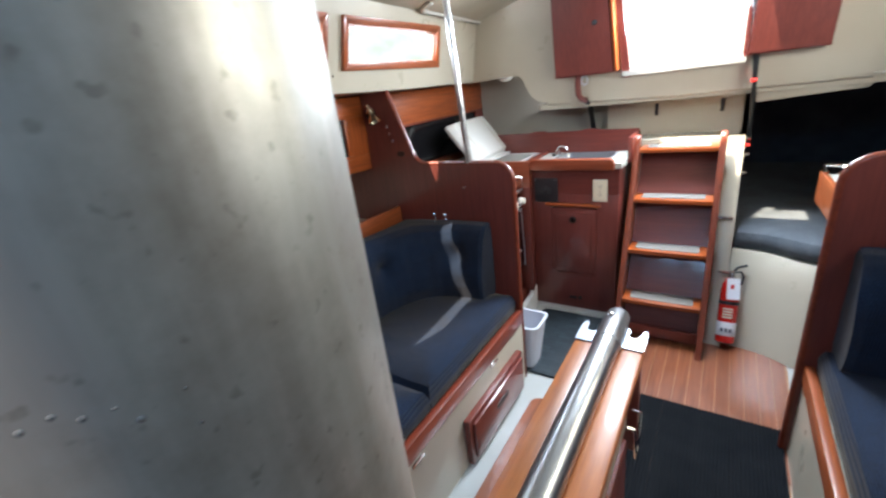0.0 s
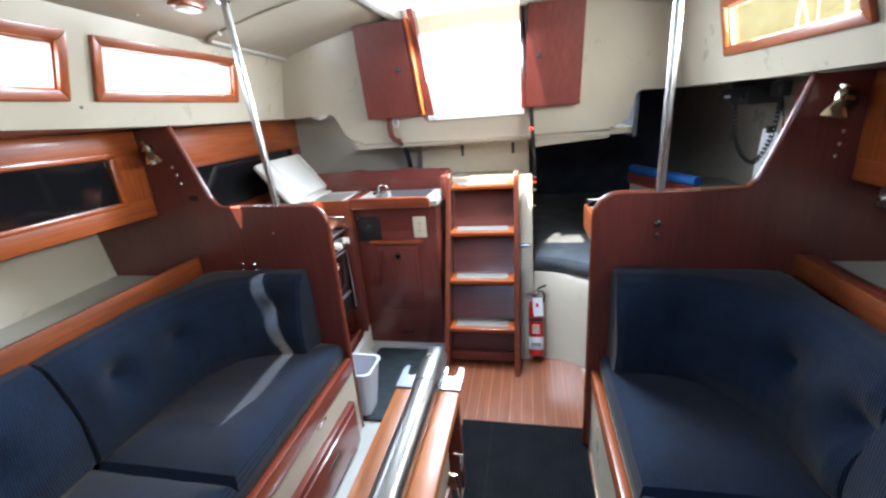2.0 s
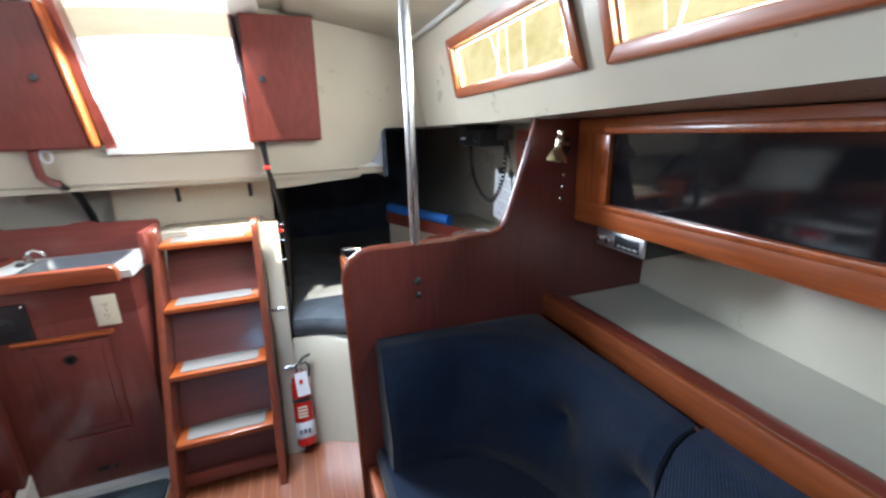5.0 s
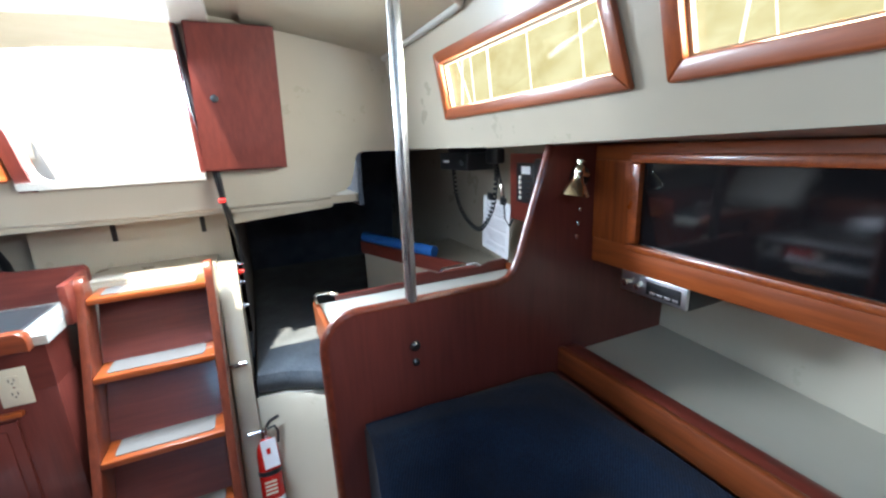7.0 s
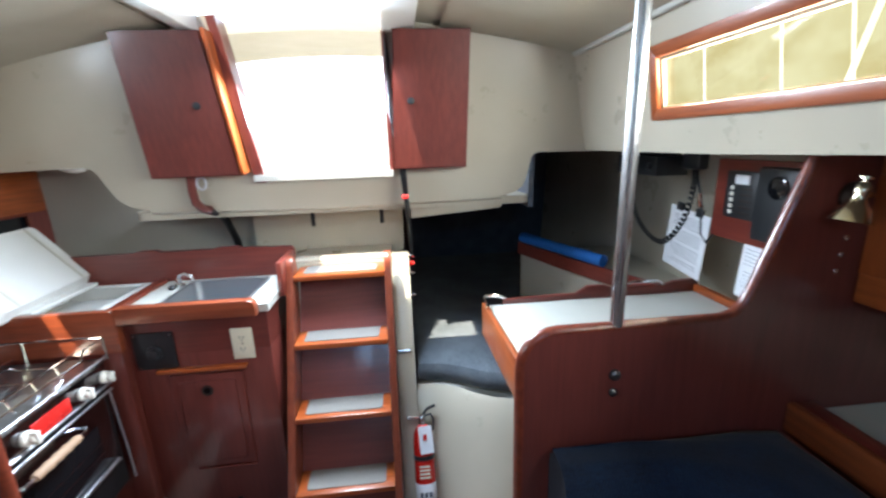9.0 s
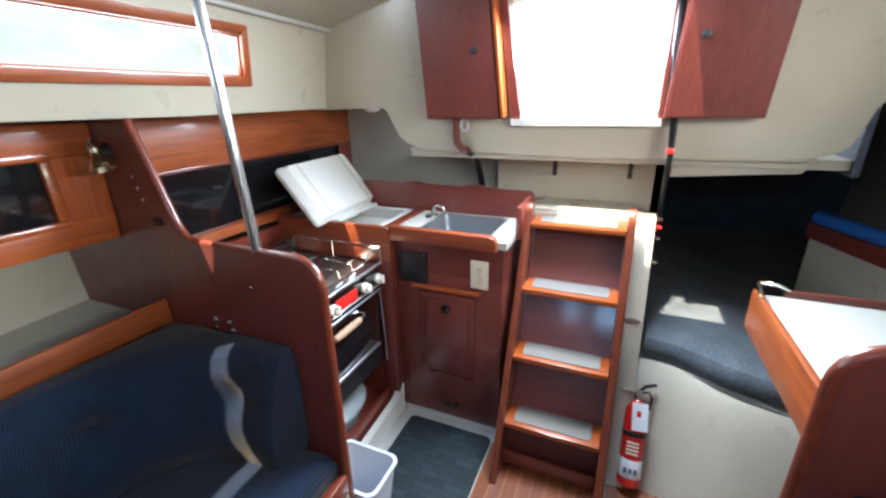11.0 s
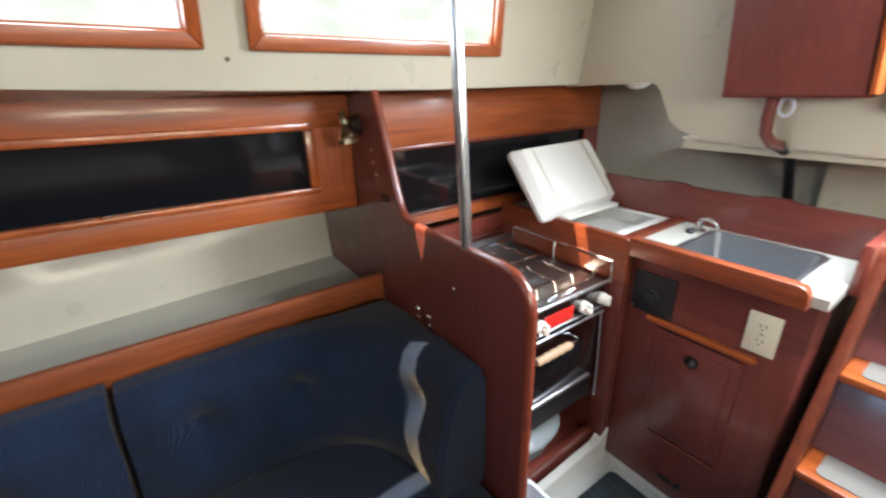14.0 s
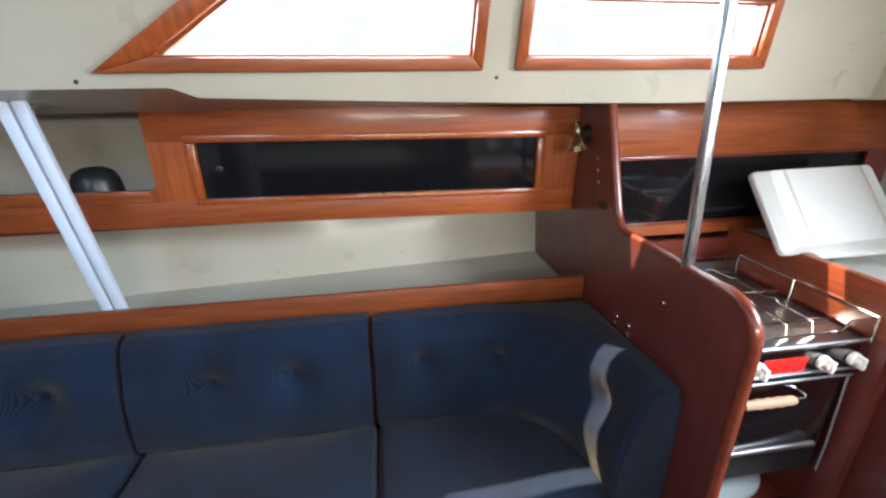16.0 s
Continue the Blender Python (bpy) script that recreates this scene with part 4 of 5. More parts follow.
stud("bulkhead_bolt", 0.736, 0.89, 0.009, "dull steel bolt head on the port bulkhead", DULL)

stereo = thing("car_stereo", (1.26, 1.84, 0.99), "black stereo with a chrome face slung under the locker", "stereo")
part("body", box(1.262, 1.40, 1.752, 1.925, 0.992, 1.048, 0.003), BLACK, stereo)
part("face", box(1.252, 1.262, 1.752, 1.925, 0.994, 1.044, 0.004), SATIN, stereo, "brushed chrome face")
part("tuner_window", box(1.2505, 1.252, 1.765, 1.852, 1.003, 1.035, 0.001), BLACK, stereo)
for y in (1.872, 1.905):
    part("knob", at(lathe([(0.009, 0), (0.009, 0.010), (0.007, 0.012)], 16), 1.252, y, 1.017, 0, -90), CHROME, stereo)
for k in range(4):
    part("push_button", box(1.2490, 1.2506, 1.770 + k * 0.019, 1.784 + k * 0.019, 1.006, 1.012, 0.0005), SATIN, stereo)

chain = thing("chainplate_strut", (-1.067, 0.6, 0.742), "pair of white-painted alloy chainplate bars above the shelf", "strut")
for dy in (0.0, 0.036):
    part("bar", moved(box(-0.008, 0.008, -0.014, 0.014, 0, 0.66, 0.003), Matrix.Translation((-1.067, 0.588 + dy, 0.743)) @ Matrix.Shear("XY", 4, (0.07 / 0.6, -0.03 / 0.6))), WHITE_ALLOY, chain)
part("foot_plate", box(-1.10, -1.035, 0.56, 0.65, 0.7425, 0.748, 0.002), WHITE_ALLOY, chain)
cap = single("black_cap", at(lathe([(0.058, 0), (0.064, 0.012), (0.064, 0.085), (0.060, 0.118), (0.049, 0.140), (0.028, 0.152), (0.004, 0.155)], 32), -1.235, 0.545, 1.0405), BLACK, "black rounded cap lying in the forward shelf bay", "cap")

# ---- galley ----
FACE = 2.685


def sink_cabinet():
    c = thing("sink_cabinet", (-0.39, 2.8, 0), "dark mahogany sink cabinet with a panelled door", "cabinet")
    part("carcass", box(-0.655, -0.148, FACE, 3.0, 0.03, 0.72, 0.003), MAHOGANY, c)
    part("apron", join(box(-0.655, -0.148, FACE, FACE + 0.02, 0.72, 0.857), box(-0.168, -0.148, FACE + 0.02, 3.0, 0.72, 0.857)), MAHOGANY_X, c)
    part("kick", box(-0.655, -0.148, FACE + 0.01, 2.98, 0.0, 0.03), WHITE, c)
    part("corner_post", box(-0.672, -0.605, 2.645, FACE - 0.0005, 0.0, 0.857, 0.003), MAHOGANY, c)
    part("front_fiddle", prism([(-0.598, 0.857), (-0.165, 0.857), (-0.165, 0.885)] + arc(-0.19, 0.888, 0.025, 0, 90, 4) + [(-0.598, 0.913)], "y", 2.637, FACE - 0.012, 0.004), GALLEY_X, c)
    door = part("door", box(-0.496, -0.254, FACE - 0.012, FACE - 0.0005, 0.268, 0.642, 0.004), MAHOGANY, c)
    part("door_panel", box(-0.471, -0.279, FACE - 0.017, FACE - 0.0115, 0.293, 0.617, 0.004), MAHOGANY, door)
    part("finger_ring", at(lathe([(0.012, 0), (0.020, 0.002), (0.020, 0.005), (0.014, 0.007), (0.012, 0.004)], 20), -0.375, FACE - 0.0165, 0.582, 90), BRONZE, door, "dark finger ring")
    part("finger_hole", at(lathe([(0.0125, 0), (0.0125, 0.0045), (0.002, 0.005)], 18), -0.375, FACE - 0.0165, 0.582, 90), SMOKED, door)
    part("ledge", box(-0.528, -0.232, FACE - 0.022, FACE - 0.0005, 0.655, 0.671, 0.005), TEAK_X, c, "lighter moulded ledge")
    part("toe_moulding", box(-0.465, -0.26, FACE - 0.008, FACE - 0.0005, 0.246, 0.256, 0.003), MAHOGANY_X, c)
    catch = part("catch", box(-0.40, -0.36, FACE - 0.014, FACE - 0.0005, 0.095, 0.107, 0.003), BLACK, c)
    part("catch_knob", at(lathe([(0.009, 0), (0.009, 0.01), (0.005, 0.014)], 12), -0.34, FACE - 0.001, 0.102, 90), BLACK, c)
    return c


sink_cabinet()
top = structure("counter", join(
    box(-0.655, -0.51, FACE - 0.012, 2.999, 0.858, 0.886), box(-0.21, -0.135, FACE - 0.012, 2.999, 0.858, 0.886),
    box(-0.51, -0.21, FACE - 0.012, 2.69, 0.858, 0.886), box(-0.51, -0.21, 2.975, 2.999, 0.858, 0.886),
    box(-1.17, -0.98, 2.670, 2.999, 0.858, 0.886), box(-0.98, -0.656, 2.975, 2.999, 0.858, 0.886)), LAMINATE, "white laminate galley counter", "counter")
splash = thing("splashback", (-0.64, 3.0, 0.887), "mahogany splashback along the back of the galley counter", "splashback")
part("back_board", prism([(-1.17, 0.887), (-0.112, 0.887), (-0.112, 0.99), (-0.122, 1.004), (-0.32, 1.008), (-0.34, 1.016), (-0.40, 1.016), (-0.43, 1.008), (-0.62, 1.008), (-0.64, 1.016), (-0.70, 1.016), (-0.73, 1.008), (-1.17, 1.006)], "y", 3.0, 3.02), MAHOGANY_X, splash)
part("return_board", box(-0.134, -0.112, 2.80, 2.999, 0.86, 0.99, 0.005), MAHOGANY_Y, splash)
single("counter_divider", box(-0.648, -0.612, 2.674, 2.998, 0.858, 0.900, 0.005), EDGE, "varnished teak strip between icebox and sink", "trim")


def sink():
    s = thing("sink", (-0.36, 2.83, 0.75), "brushed stainless galley sink set in the counter", "sink")
    bm = bmesh.new()
    lip, inn, low = rounded(-0.512, -0.208, 2.688, 2.977, 0.03), rounded(-0.50, -0.22, 2.70, 2.965, 0.03), rounded(-0.485, -0.235, 2.715, 2.95, 0.035)
    rs = [[bm.verts.new((x, y, z)) for x, y in ring] for ring, z in ((lip, 0.8865), (lip, 0.890), (inn, 0.889), (low, 0.76))]
    for a, b in zip(rs, rs[1:]):
        for j in range(len(a)):
            bm.faces.new((a[j], a[(j + 1) % len(a)], b[(j + 1) % len(a)], b[j]))
    bm.faces.new(rs[-1])
    bmesh.ops.recalc_face_normals(bm, faces=bm.faces[:])
    part("bowl", bm, SINK, s)
    part("drain", at(lathe([(0.03, 0), (0.03, 0.003), (0.02, 0.004), (0.006, 0.002)], 20), -0.36, 2.83, 0.7605), CHROME, s)
    return s


sink()
tap = thing("galley_tap", (-0.54, 2.93, 0.886), "small chrome pump tap beside the sink", "tap")
part("base", at(lathe([(0.020, 0), (0.020, 0.006), (0.012, 0.012), (0.011, 0.03), (0.006, 0.034)], 18), -0.537, 2.93, 0.886), CHROME, tap)
part("spout", tube([(-0.537, 2.93, 0.915), (-0.53, 2.928, 0.932), (-0.505, 2.915, 0.938), (-0.475, 2.90, 0.930), (-0.468, 2.897, 0.915)], 0.006, 10), CHROME, tap)
part("valve_knob", at(lathe([(0.012, 0), (0.014, 0.008), (0.009, 0.014)], 16), -0.547, 2.895, 0.886), BLACK, tap)

ice = thing("icebox", (-0.8, 2.78, 0.5), "white-lined icebox in the counter with its lid propped open", "icebox")
part("liner", join(box(-0.98, -0.972, 2.670, 2.975, 0.79, 0.884), box(-0.664, -0.656, 2.670, 2.975, 0.79, 0.884), box(-0.98, -0.656, 2.670, 2.678, 0.79, 0.884), box(-0.98, -0.656, 2.967, 2.975, 0.79, 0.884), box(-0.98, -0.655, 2.670, 2.975, 0.828, 0.838)), WHITE, ice)
part("rim", join(box(-0.985, -0.95, 2.670, 2.98, 0.887, 0.893, 0.002), box(-0.69, -0.651, 2.670, 2.98, 0.887, 0.893, 0.002), box(-0.95, -0.69, 2.95, 2.98, 0.887, 0.893, 0.002), box(-0.95, -0.69, 2.670, 2.69, 0.887, 0.893, 0.002)), WHITE, ice)
part("front_board", prism([(-1.17, 0.76), (-0.60, 0.76), (-0.60, 0.895), (-0.61, 0.905), (-1.17, 0.905)], "y", 2.640, 2.668, 0.004), GALLEY_X, ice)
part("side_board", box(-1.17, -0.672, 2.652, 2.664, 0.0, 0.76), MAHOGANY_X, ice)

tilt = Matrix.Translation((-0.905, 2.578, 0.890)) @ Matrix.Rotation(radians(3), 4, "Z") @ Matrix.Rotation(radians(52), 4, "Y")
lid = part("lid", moved(prism(rounded(-0.285, 0.0, 0.0, 0.455, 0.02), "z", 0.0, 0.022, 0.005), tilt), WHITE, ice, "thick white lid propped open")
bm = bmesh.new()
low = [bm.verts.new((x, y, 0.0222)) for x, y in rounded(-0.282, -0.003, 0.003, 0.452, 0.018)]
high = [bm.verts.new((x, y, 0.052)) for x, y in rounded(-0.270, -0.016, 0.028, 0.430, 0.018)]
bm.faces.new(high)
for q in range(len(low)):
    bm.faces.new((low[q], low[(q + 1) % len(low)], high[(q + 1) % len(low)], high[q]))
bmesh.ops.recalc_face_normals(bm, faces=bm.faces[:])
part("inner_plug", moved(bm, tilt), WHITE, lid)
for y in (0.085, 0.385):
    part("groove_strip", moved(box(-0.268, -0.018, y - 0.005, y + 0.005, 0.0518, 0.0530, 0.0005), tilt), SHELF, lid, "grey sealing strip")
part("hinge_rail", box(-0.925, -0.860, 2.672, 2.98, 0.894, 0.908, 0.004), WHITE, lid)


def outlet():
    o = thing("power_outlet", (-0.23, FACE, 0.75), "ivory double power outlet on the sink cabinet", "outlet")
    x, y, z = -0.2385, FACE, 0.743
    part("plate", box(x - 0.036, x + 0.036, y - 0.006, y - 0.0005, z - 0.058, z + 0.058, 0.003), IVORY, o)
    for dz in (0.021, -0.021):
        sock = part("socket", moved(prism(rounded(-0.017, 0.017, -0.015, 0.015, 0.009), "y", -0.0085, -0.0058), Matrix.Translation((x, y, z + dz))), IVORY, o)
        for dx in (-0.006, 0.006):
            part("slot", box(x + dx - 0.0012, x + dx + 0.0012, y - 0.009, y - 0.0083, z + dz - 0.001, z + dz + 0.008), BLACK, sock)
        part("earth_hole", box(x - 0.002, x + 0.002, y - 0.009, y - 0.0083, z + dz - 0.009, z + dz - 0.005), BLACK, sock)
    part("screw", at(lathe([(0.003, 0), (0.002, 0.001)], 10), x, y - 0.006, z, 90), CHROME, o)


outlet()
blower = thing("switch_panel", (-0.507, FACE, 0.75), "square black switch panel on the sink cabinet", "switch panel")
part("plate", box(-0.590, -0.458, FACE - 0.008, FACE - 0.0005, 0.672, 0.806, 0.003), BLACK, blower)
part("dial", at(lathe([(0.026, 0), (0.026, 0.008), (0.018, 0.012), (0.018, 0.024), (0.010, 0.027)], 20), -0.522, FACE - 0.007, 0.735, 90), BLACK, blower)
for x in (-0.581, -0.467):
    for z in (0.681, 0.797):
        part("screw", at(lathe([(0.004, 0), (0.003, 0.002)], 10), x, FACE - 0.008, z, 90), CHROME, blower)


def stove():
    s = thing("gimballed_stove", (-0.88, 2.33, 0.3), "stainless gas stove with oven and white knobs", "stove")
    x, y0, y1 = -0.655, 2.062, 2.630
    part("oven_box", box(-1.10, x - 0.012, y0, y1, 0.285, 0.735, 0.004), BLACK, s)
    part("hob", join(box(-1.105, x, y0 - 0.004, y1 + 0.004, 0.736, 0.752, 0.004), box(-1.105, -1.095, y0, y1, 0.752, 0.80)), STEEL, s, "stainless hob plate")
    part("control_panel", box(x - 0.012, x - 0.002, y0, y1, 0.655, 0.735, 0.002), STOVE, s)
    part("panel_trim", tube([(x + 0.003, y0, 0.752), (x + 0.003, y1 + 0.012, 0.752)], 0.006, 10), SATIN, s)
    for z in (0.662, 0.640):
        part("panel_trim", tube([(x, y0, z), (x, y1 + 0.004, z)], 0.0045, 10), SATIN, s)
    part("badge", box(x - 0.002, x + 0.0005, 2.345, 2.475, 0.668, 0.715, 0.001), RED, s, "red enamel badge")
    for y in (2.325, 2.520, 2.614):
        k = part("knob", at(lathe([(0.013, 0), (0.020, 0.002), (0.020, 0.012), (0.012, 0.016), (0.012, 0.028), (0.008, 0.030)], 20), x - 0.002, y, 0.694, 0, 90), KNOB, s, "white control knob")
        part("grip", box(x + 0.012, x + 0.034, y - 0.006, y + 0.006, 0.676, 0.712, 0.004), KNOB, k)
    door = part("oven_door", box(x - 0.012, x, y0 + 0.004, y1 - 0.03, 0.395, 0.640, 0.003), STOVE, s)
    part("oven_window", box(x, x + 0.002, y0 + 0.06, y1 - 0.09, 0.43, 0.565, 0.001), SMOKED, door, "dark oven window")
    part("bottom_strip", tube([(x + 0.004, y0 + 0.004, 0.405), (x + 0.004, y1 - 0.045, 0.405)], 0.009, 10), SATIN, door, "bright chrome strip")
    part("handle_bar", tube([(x, 2.235, 0.614), (x + 0.03, 2.235, 0.614), (x + 0.038, 2.245, 0.612), (x + 0.038, 2.455, 0.612), (x + 0.03, 2.465, 0.614), (x, 2.465, 0.614)], 0.0045, 8), CHROME, door)
    part("handle_grip", at(lathe([(0.010, 0), (0.013, 0.01), (0.012, 0.03), (0.0145, 0.045), (0.012, 0.06), (0.0145, 0.075), (0.012, 0.09), (0.0145, 0.105), (0.012, 0.12), (0.013, 0.14), (0.010, 0.15)], 16), x + 0.038, 2.275, 0.612, -90), BOBBIN, door, "turned wooden grip")
    part("side_bar", tube([(x + 0.004, y1 - 0.012, 0.64), (x + 0.006, y1 + 0.002, 0.40), (x + 0.004, y1 + 0.006, 0.29)], 0.0035, 8), SATIN, s)
    part("rack_line", join(box(x + 0.002, x + 0.003, y0 + 0.06, y1 - 0.09, 0.47, 0.473), box(x + 0.002, x + 0.003, y0 + 0.06, y1 - 0.09, 0.505, 0.507)), CHROME, s)
    # sea rail
    zr = 0.822
    part("sea_rail", tube([(-1.09, y0, zr), (x + 0.012, y0, zr), (x + 0.012, y0 + 0.09, zr), (x + 0.012, y0 + 0.10, zr - 0.028), (x + 0.012, y1 - 0.10, zr - 0.028), (x + 0.012, y1 - 0.08, zr), (x + 0.012, y1 + 0.008, zr), (-1.09, y1 + 0.008, zr)], 0.0032, 6, True), CHROME, s)
    for xx, yy in ((x + 0.012, y0), (x + 0.012, y1 + 0.004), (-1.09, y0), (-1.09, y1 + 0.004), (-0.88, y0), (-0.88, y1 + 0.004)):
        part("rail_post", tube([(xx, yy, 0.748), (xx, yy, zr)], 0.0028, 6), CHROME, s)
    for yb in (2.19, 2.43):
        b = part("burner", at(lathe([(0.082, 0), (0.085, 0.004), (0.078, 0.007), (0.052, 0.003), (0.034, 0.005), (0.032, 0.018), (0.024, 0.022), (0.006, 0.023)], 28), -0.87, yb, 0.752), STEEL if yb > 2.3 else BLACK, s)
    for k in range(6):
        y = y0 + 0.05 + k * 0.08
        part("grate_wire", tube([(-1.06, y, 0.79), (-0.98, y, 0.79), (-0.96, y, 0.80), (-0.94, y, 0.79), (-0.84, y, 0.79), (-0.82, y, 0.80), (-0.80, y, 0.79), (-0.70, y, 0.79), (-0.69, y, 0.752)], 0.0028, 6), CHROME, s)
    for xx in (-1.06, -0.88, -0.71):
        part("grate_bar", tube([(xx, y0 + 0.03, 0.79), (xx, y1 - 0.03, 0.79)], 0.003, 6), CHROME, s)
    for yy in (y0 - 0.012, y1 + 0.012):
        part("gimbal_pin", at(lathe([(0.009, 0), (0.009, 0.022)], 12), -0.88, yy - 0.011, 0.60, -90), CHROME, s)
    return s


stove()
well = structure("stove_well", join(box(-1.17, -0.668, 2.04, 2.651, 0.06, 0.09), box(-1.17, -1.15, 2.04, 2.651, 0.09, 0.87)), MAHOGANY_Y, "mahogany well under the stove", "cabinet")
structure("stove_sill", box(-0.668, -0.645, 2.04, 2.644, 0.05, 0.135, 0.005), MAHOGANY_Y, "mahogany sill below the stove", "trim")
structure("stove_kick", prism([(2.04, 0.0), (2.68, 0.0), (2.68, 0.145), (2.62, 0.10), (2.04, 0.05)], "x", -0.63, -0.60), WHITE, "white moulded kick board below the stove", "trim")
pot = thing("glass_dish", (-0.82, 2.40, 0.09), "clear glass casserole stowed under the stove", "dish")
oval = Matrix.Translation((-0.80, 2.40, 0.091)) @ Matrix.Diagonal((1.0, 1.45, 1.0, 1.0))
part("dish", moved(lathe([(0.09, 0.0), (0.108, 0.01), (0.122, 0.07), (0.130, 0.076), (0.128, 0.080), (0.118, 0.074), (0.103, 0.014), (0.01, 0.008)], 32), oval), DISH, pot)
part("lid", moved(lathe([(0.129, 0.081), (0.129, 0.087), (0.11, 0.103), (0.07, 0.116), (0.016, 0.121), (0.016, 0.134), (0.004, 0.137)], 32), oval), DISH, pot)

gl = thing("galley_locker", (-1.17, 2.6, 0.9), "varnished teak galley locker with smoked sliding doors", "locker")
part("top_rail", box(-1.188, -1.17, 2.04, 3.236, 1.168, DECK - 0.002, 0.002), TEAK_Y, gl)
part("bottom_rail", box(-1.188, -1.17, 2.04, 3.236, 0.887, 0.932, 0.003), TEAK_Y, gl)
part("end_stile", box(-1.188, -1.17, 3.14, 3.236, 0.932, 1.168), MAHOGANY, gl)
part("beading", join(box(-1.172, -1.163, 2.04, 3.14, 1.160, 1.172, 0.003), box(-1.172, -1.163, 2.04, 3.14, 0.928, 0.940, 0.003), box(-1.172, -1.163, 3.128, 3.142, 0.932, 1.168, 0.003)), EDGE, gl)
part("sliding_door", box(-1.182, -1.178, 2.04, 2.62, 0.934, 1.166), SMOKED, gl, "black smoked acrylic door")
part("sliding_door", box(-1.187, -1.183, 2.60, 3.138, 0.934, 1.166), SMOKED, gl, "black smoked acrylic door")

cl = thing("courtesy_light", (-0.90, 3.06, DECK), "small round white light under the side deck", "ceiling light")
part("rim", at(lathe([(0.045, 0), (0.045, 0.006), (0.038, 0.010)], 24), -0.90, 3.06, DECK + 0.0005, 180), WHITE, cl)
part("lens", at(lathe([(0.036, 0), (0.030, 0.008), (0.010, 0.013)], 24), -0.90, 3.06, DECK - 0.009, 180), KNOB, cl)

# ---- companionway ----
TREADS = [(0.222, 2.532), (0.455, 2.632), (0.690, 2.737), (0.922, 2.842)]


def ladder():
    ob = thing("companionway_ladder", (0.09, 2.65, 0), "varnished mahogany companionway ladder with pale nonskid treads", "ladder")
    for x0, x1 in ((-0.114, -0.088), (0.254, 0.281)):
        out = [(2.432, 0.0), (2.432 + 0.45 * 0.94, 0.94)] + arc(2.432 + 0.45 * 0.94 + 0.035, 0.955, 0.036, 190, 40, 5) + [(2.93, 0.90), (2.60, 0.0)]
        part("stringer", prism(out, "x", x0, x1, 0.004), LADDER, ob)
    for z, y in TREADS:
        t = part("tread", box(-0.088, 0.254, y, y + 0.135, z - 0.022, z, 0.005), TEAK_X, ob)
        part("nonskid_pad", moved(prism(rounded(-0.056, 0.222, y + 0.022, y + 0.115, 0.012), "z", z + 0.0003, z + 0.003), Matrix.Identity(4)), NONSKID, t, "pale nonskid pad")
    for k, (z, y) in enumerate(TREADS):
        zl = TREADS[k - 1][0] if k else 0.0
        yl = TREADS[k - 1][1] + 0.10 if k else y + 0.02
        part("riser", prism([(yl + 0.012, zl + 0.0035), (yl + 0.024, zl + 0.0035), (y + 0.125, z - 0.0225), (y + 0.113, z - 0.0225)], "x", -0.0875, 0.2535), MAHOGANY_X, ob)
    part("base_board", box(-0.0875, 0.2535, 2.53, 2.545, 0.03, 0.085, 0.004), MAHOGANY_X, ob)
    return ob


ladder()
structure("engine_box", join(box(-0.13, 0.281, 2.985, 3.19, 0.0, 0.93), box(-0.13, 0.281, 2.99, 3.19, 0.93, 0.945, 0.004)), CREAM, "cream engine box behind the ladder", "wall")

# the front of the quarter berth leans aft, parallel to the ladder, and runs on under the chart table
RAKE = 0.43
FRONT = [(0.287, 2.652, 1.0), (0.40, 2.642, 1.0), (0.48, 2.630, 0.98), (0.54, 2.604, 0.95), (0.60, 2.564, 0.9), (0.66, 2.530, 0.9), (0.74, 2.505, 0.9), (0.95, 2.470, 0.9), (1.40, 2.44, 0.9)]


def front_line(z, push=0.0):
    return [(x, y + RAKE * z * w + push, z) for x, y, w in FRONT]


structure("berth_front", slab([front_line(0.0), front_line(0.15), front_line(0.30), front_line(0.405), front_line(0.42, 0.008)], 0.02), CREAM, "cream moulded front of the quarter berth", "wall")
structure("baseboard", slab([front_line(0.0, -0.010), front_line(0.030, -0.010)], 0.009), WHITE, "white moulded kick along the berth front", "trim")
structure("berth_post", prism([(2.598, 0.0), (2.598 + RAKE * 0.94, 0.94), (3.07, 0.94), (3.02, 0.55), (3.0, 0.0)], "x", 0.282, 0.352, 0.004), CREAM, "cream raked upright edge beside the ladder", "trim")
berth = dense([(0.362, 2.848), (0.46, 2.835), (0.55, 2.790), (0.62, 2.745), (0.75, 2.70), (0.95, 2.67), (1.36, 2.64), (1.36, 4.5), (0.362, 4.5)], 0.08)
single("berth_cushion", wrinkled(seat_cushion(berth, 0.424, 0.515, 0.025), 0.003, 9, 2), BERTH, "grey-blue ribbed quarter berth mattress", "mattress")
structure("berth_board", prism([(0.36, 2.85), (0.56, 2.79), (0.75, 2.70), (0.95, 2.67), (1.40, 2.64), (1.40, 4.55), (0.36, 4.55)], "z", 0.395, 0.421), LAMINATE, "berth board under the mattress", "shelf")


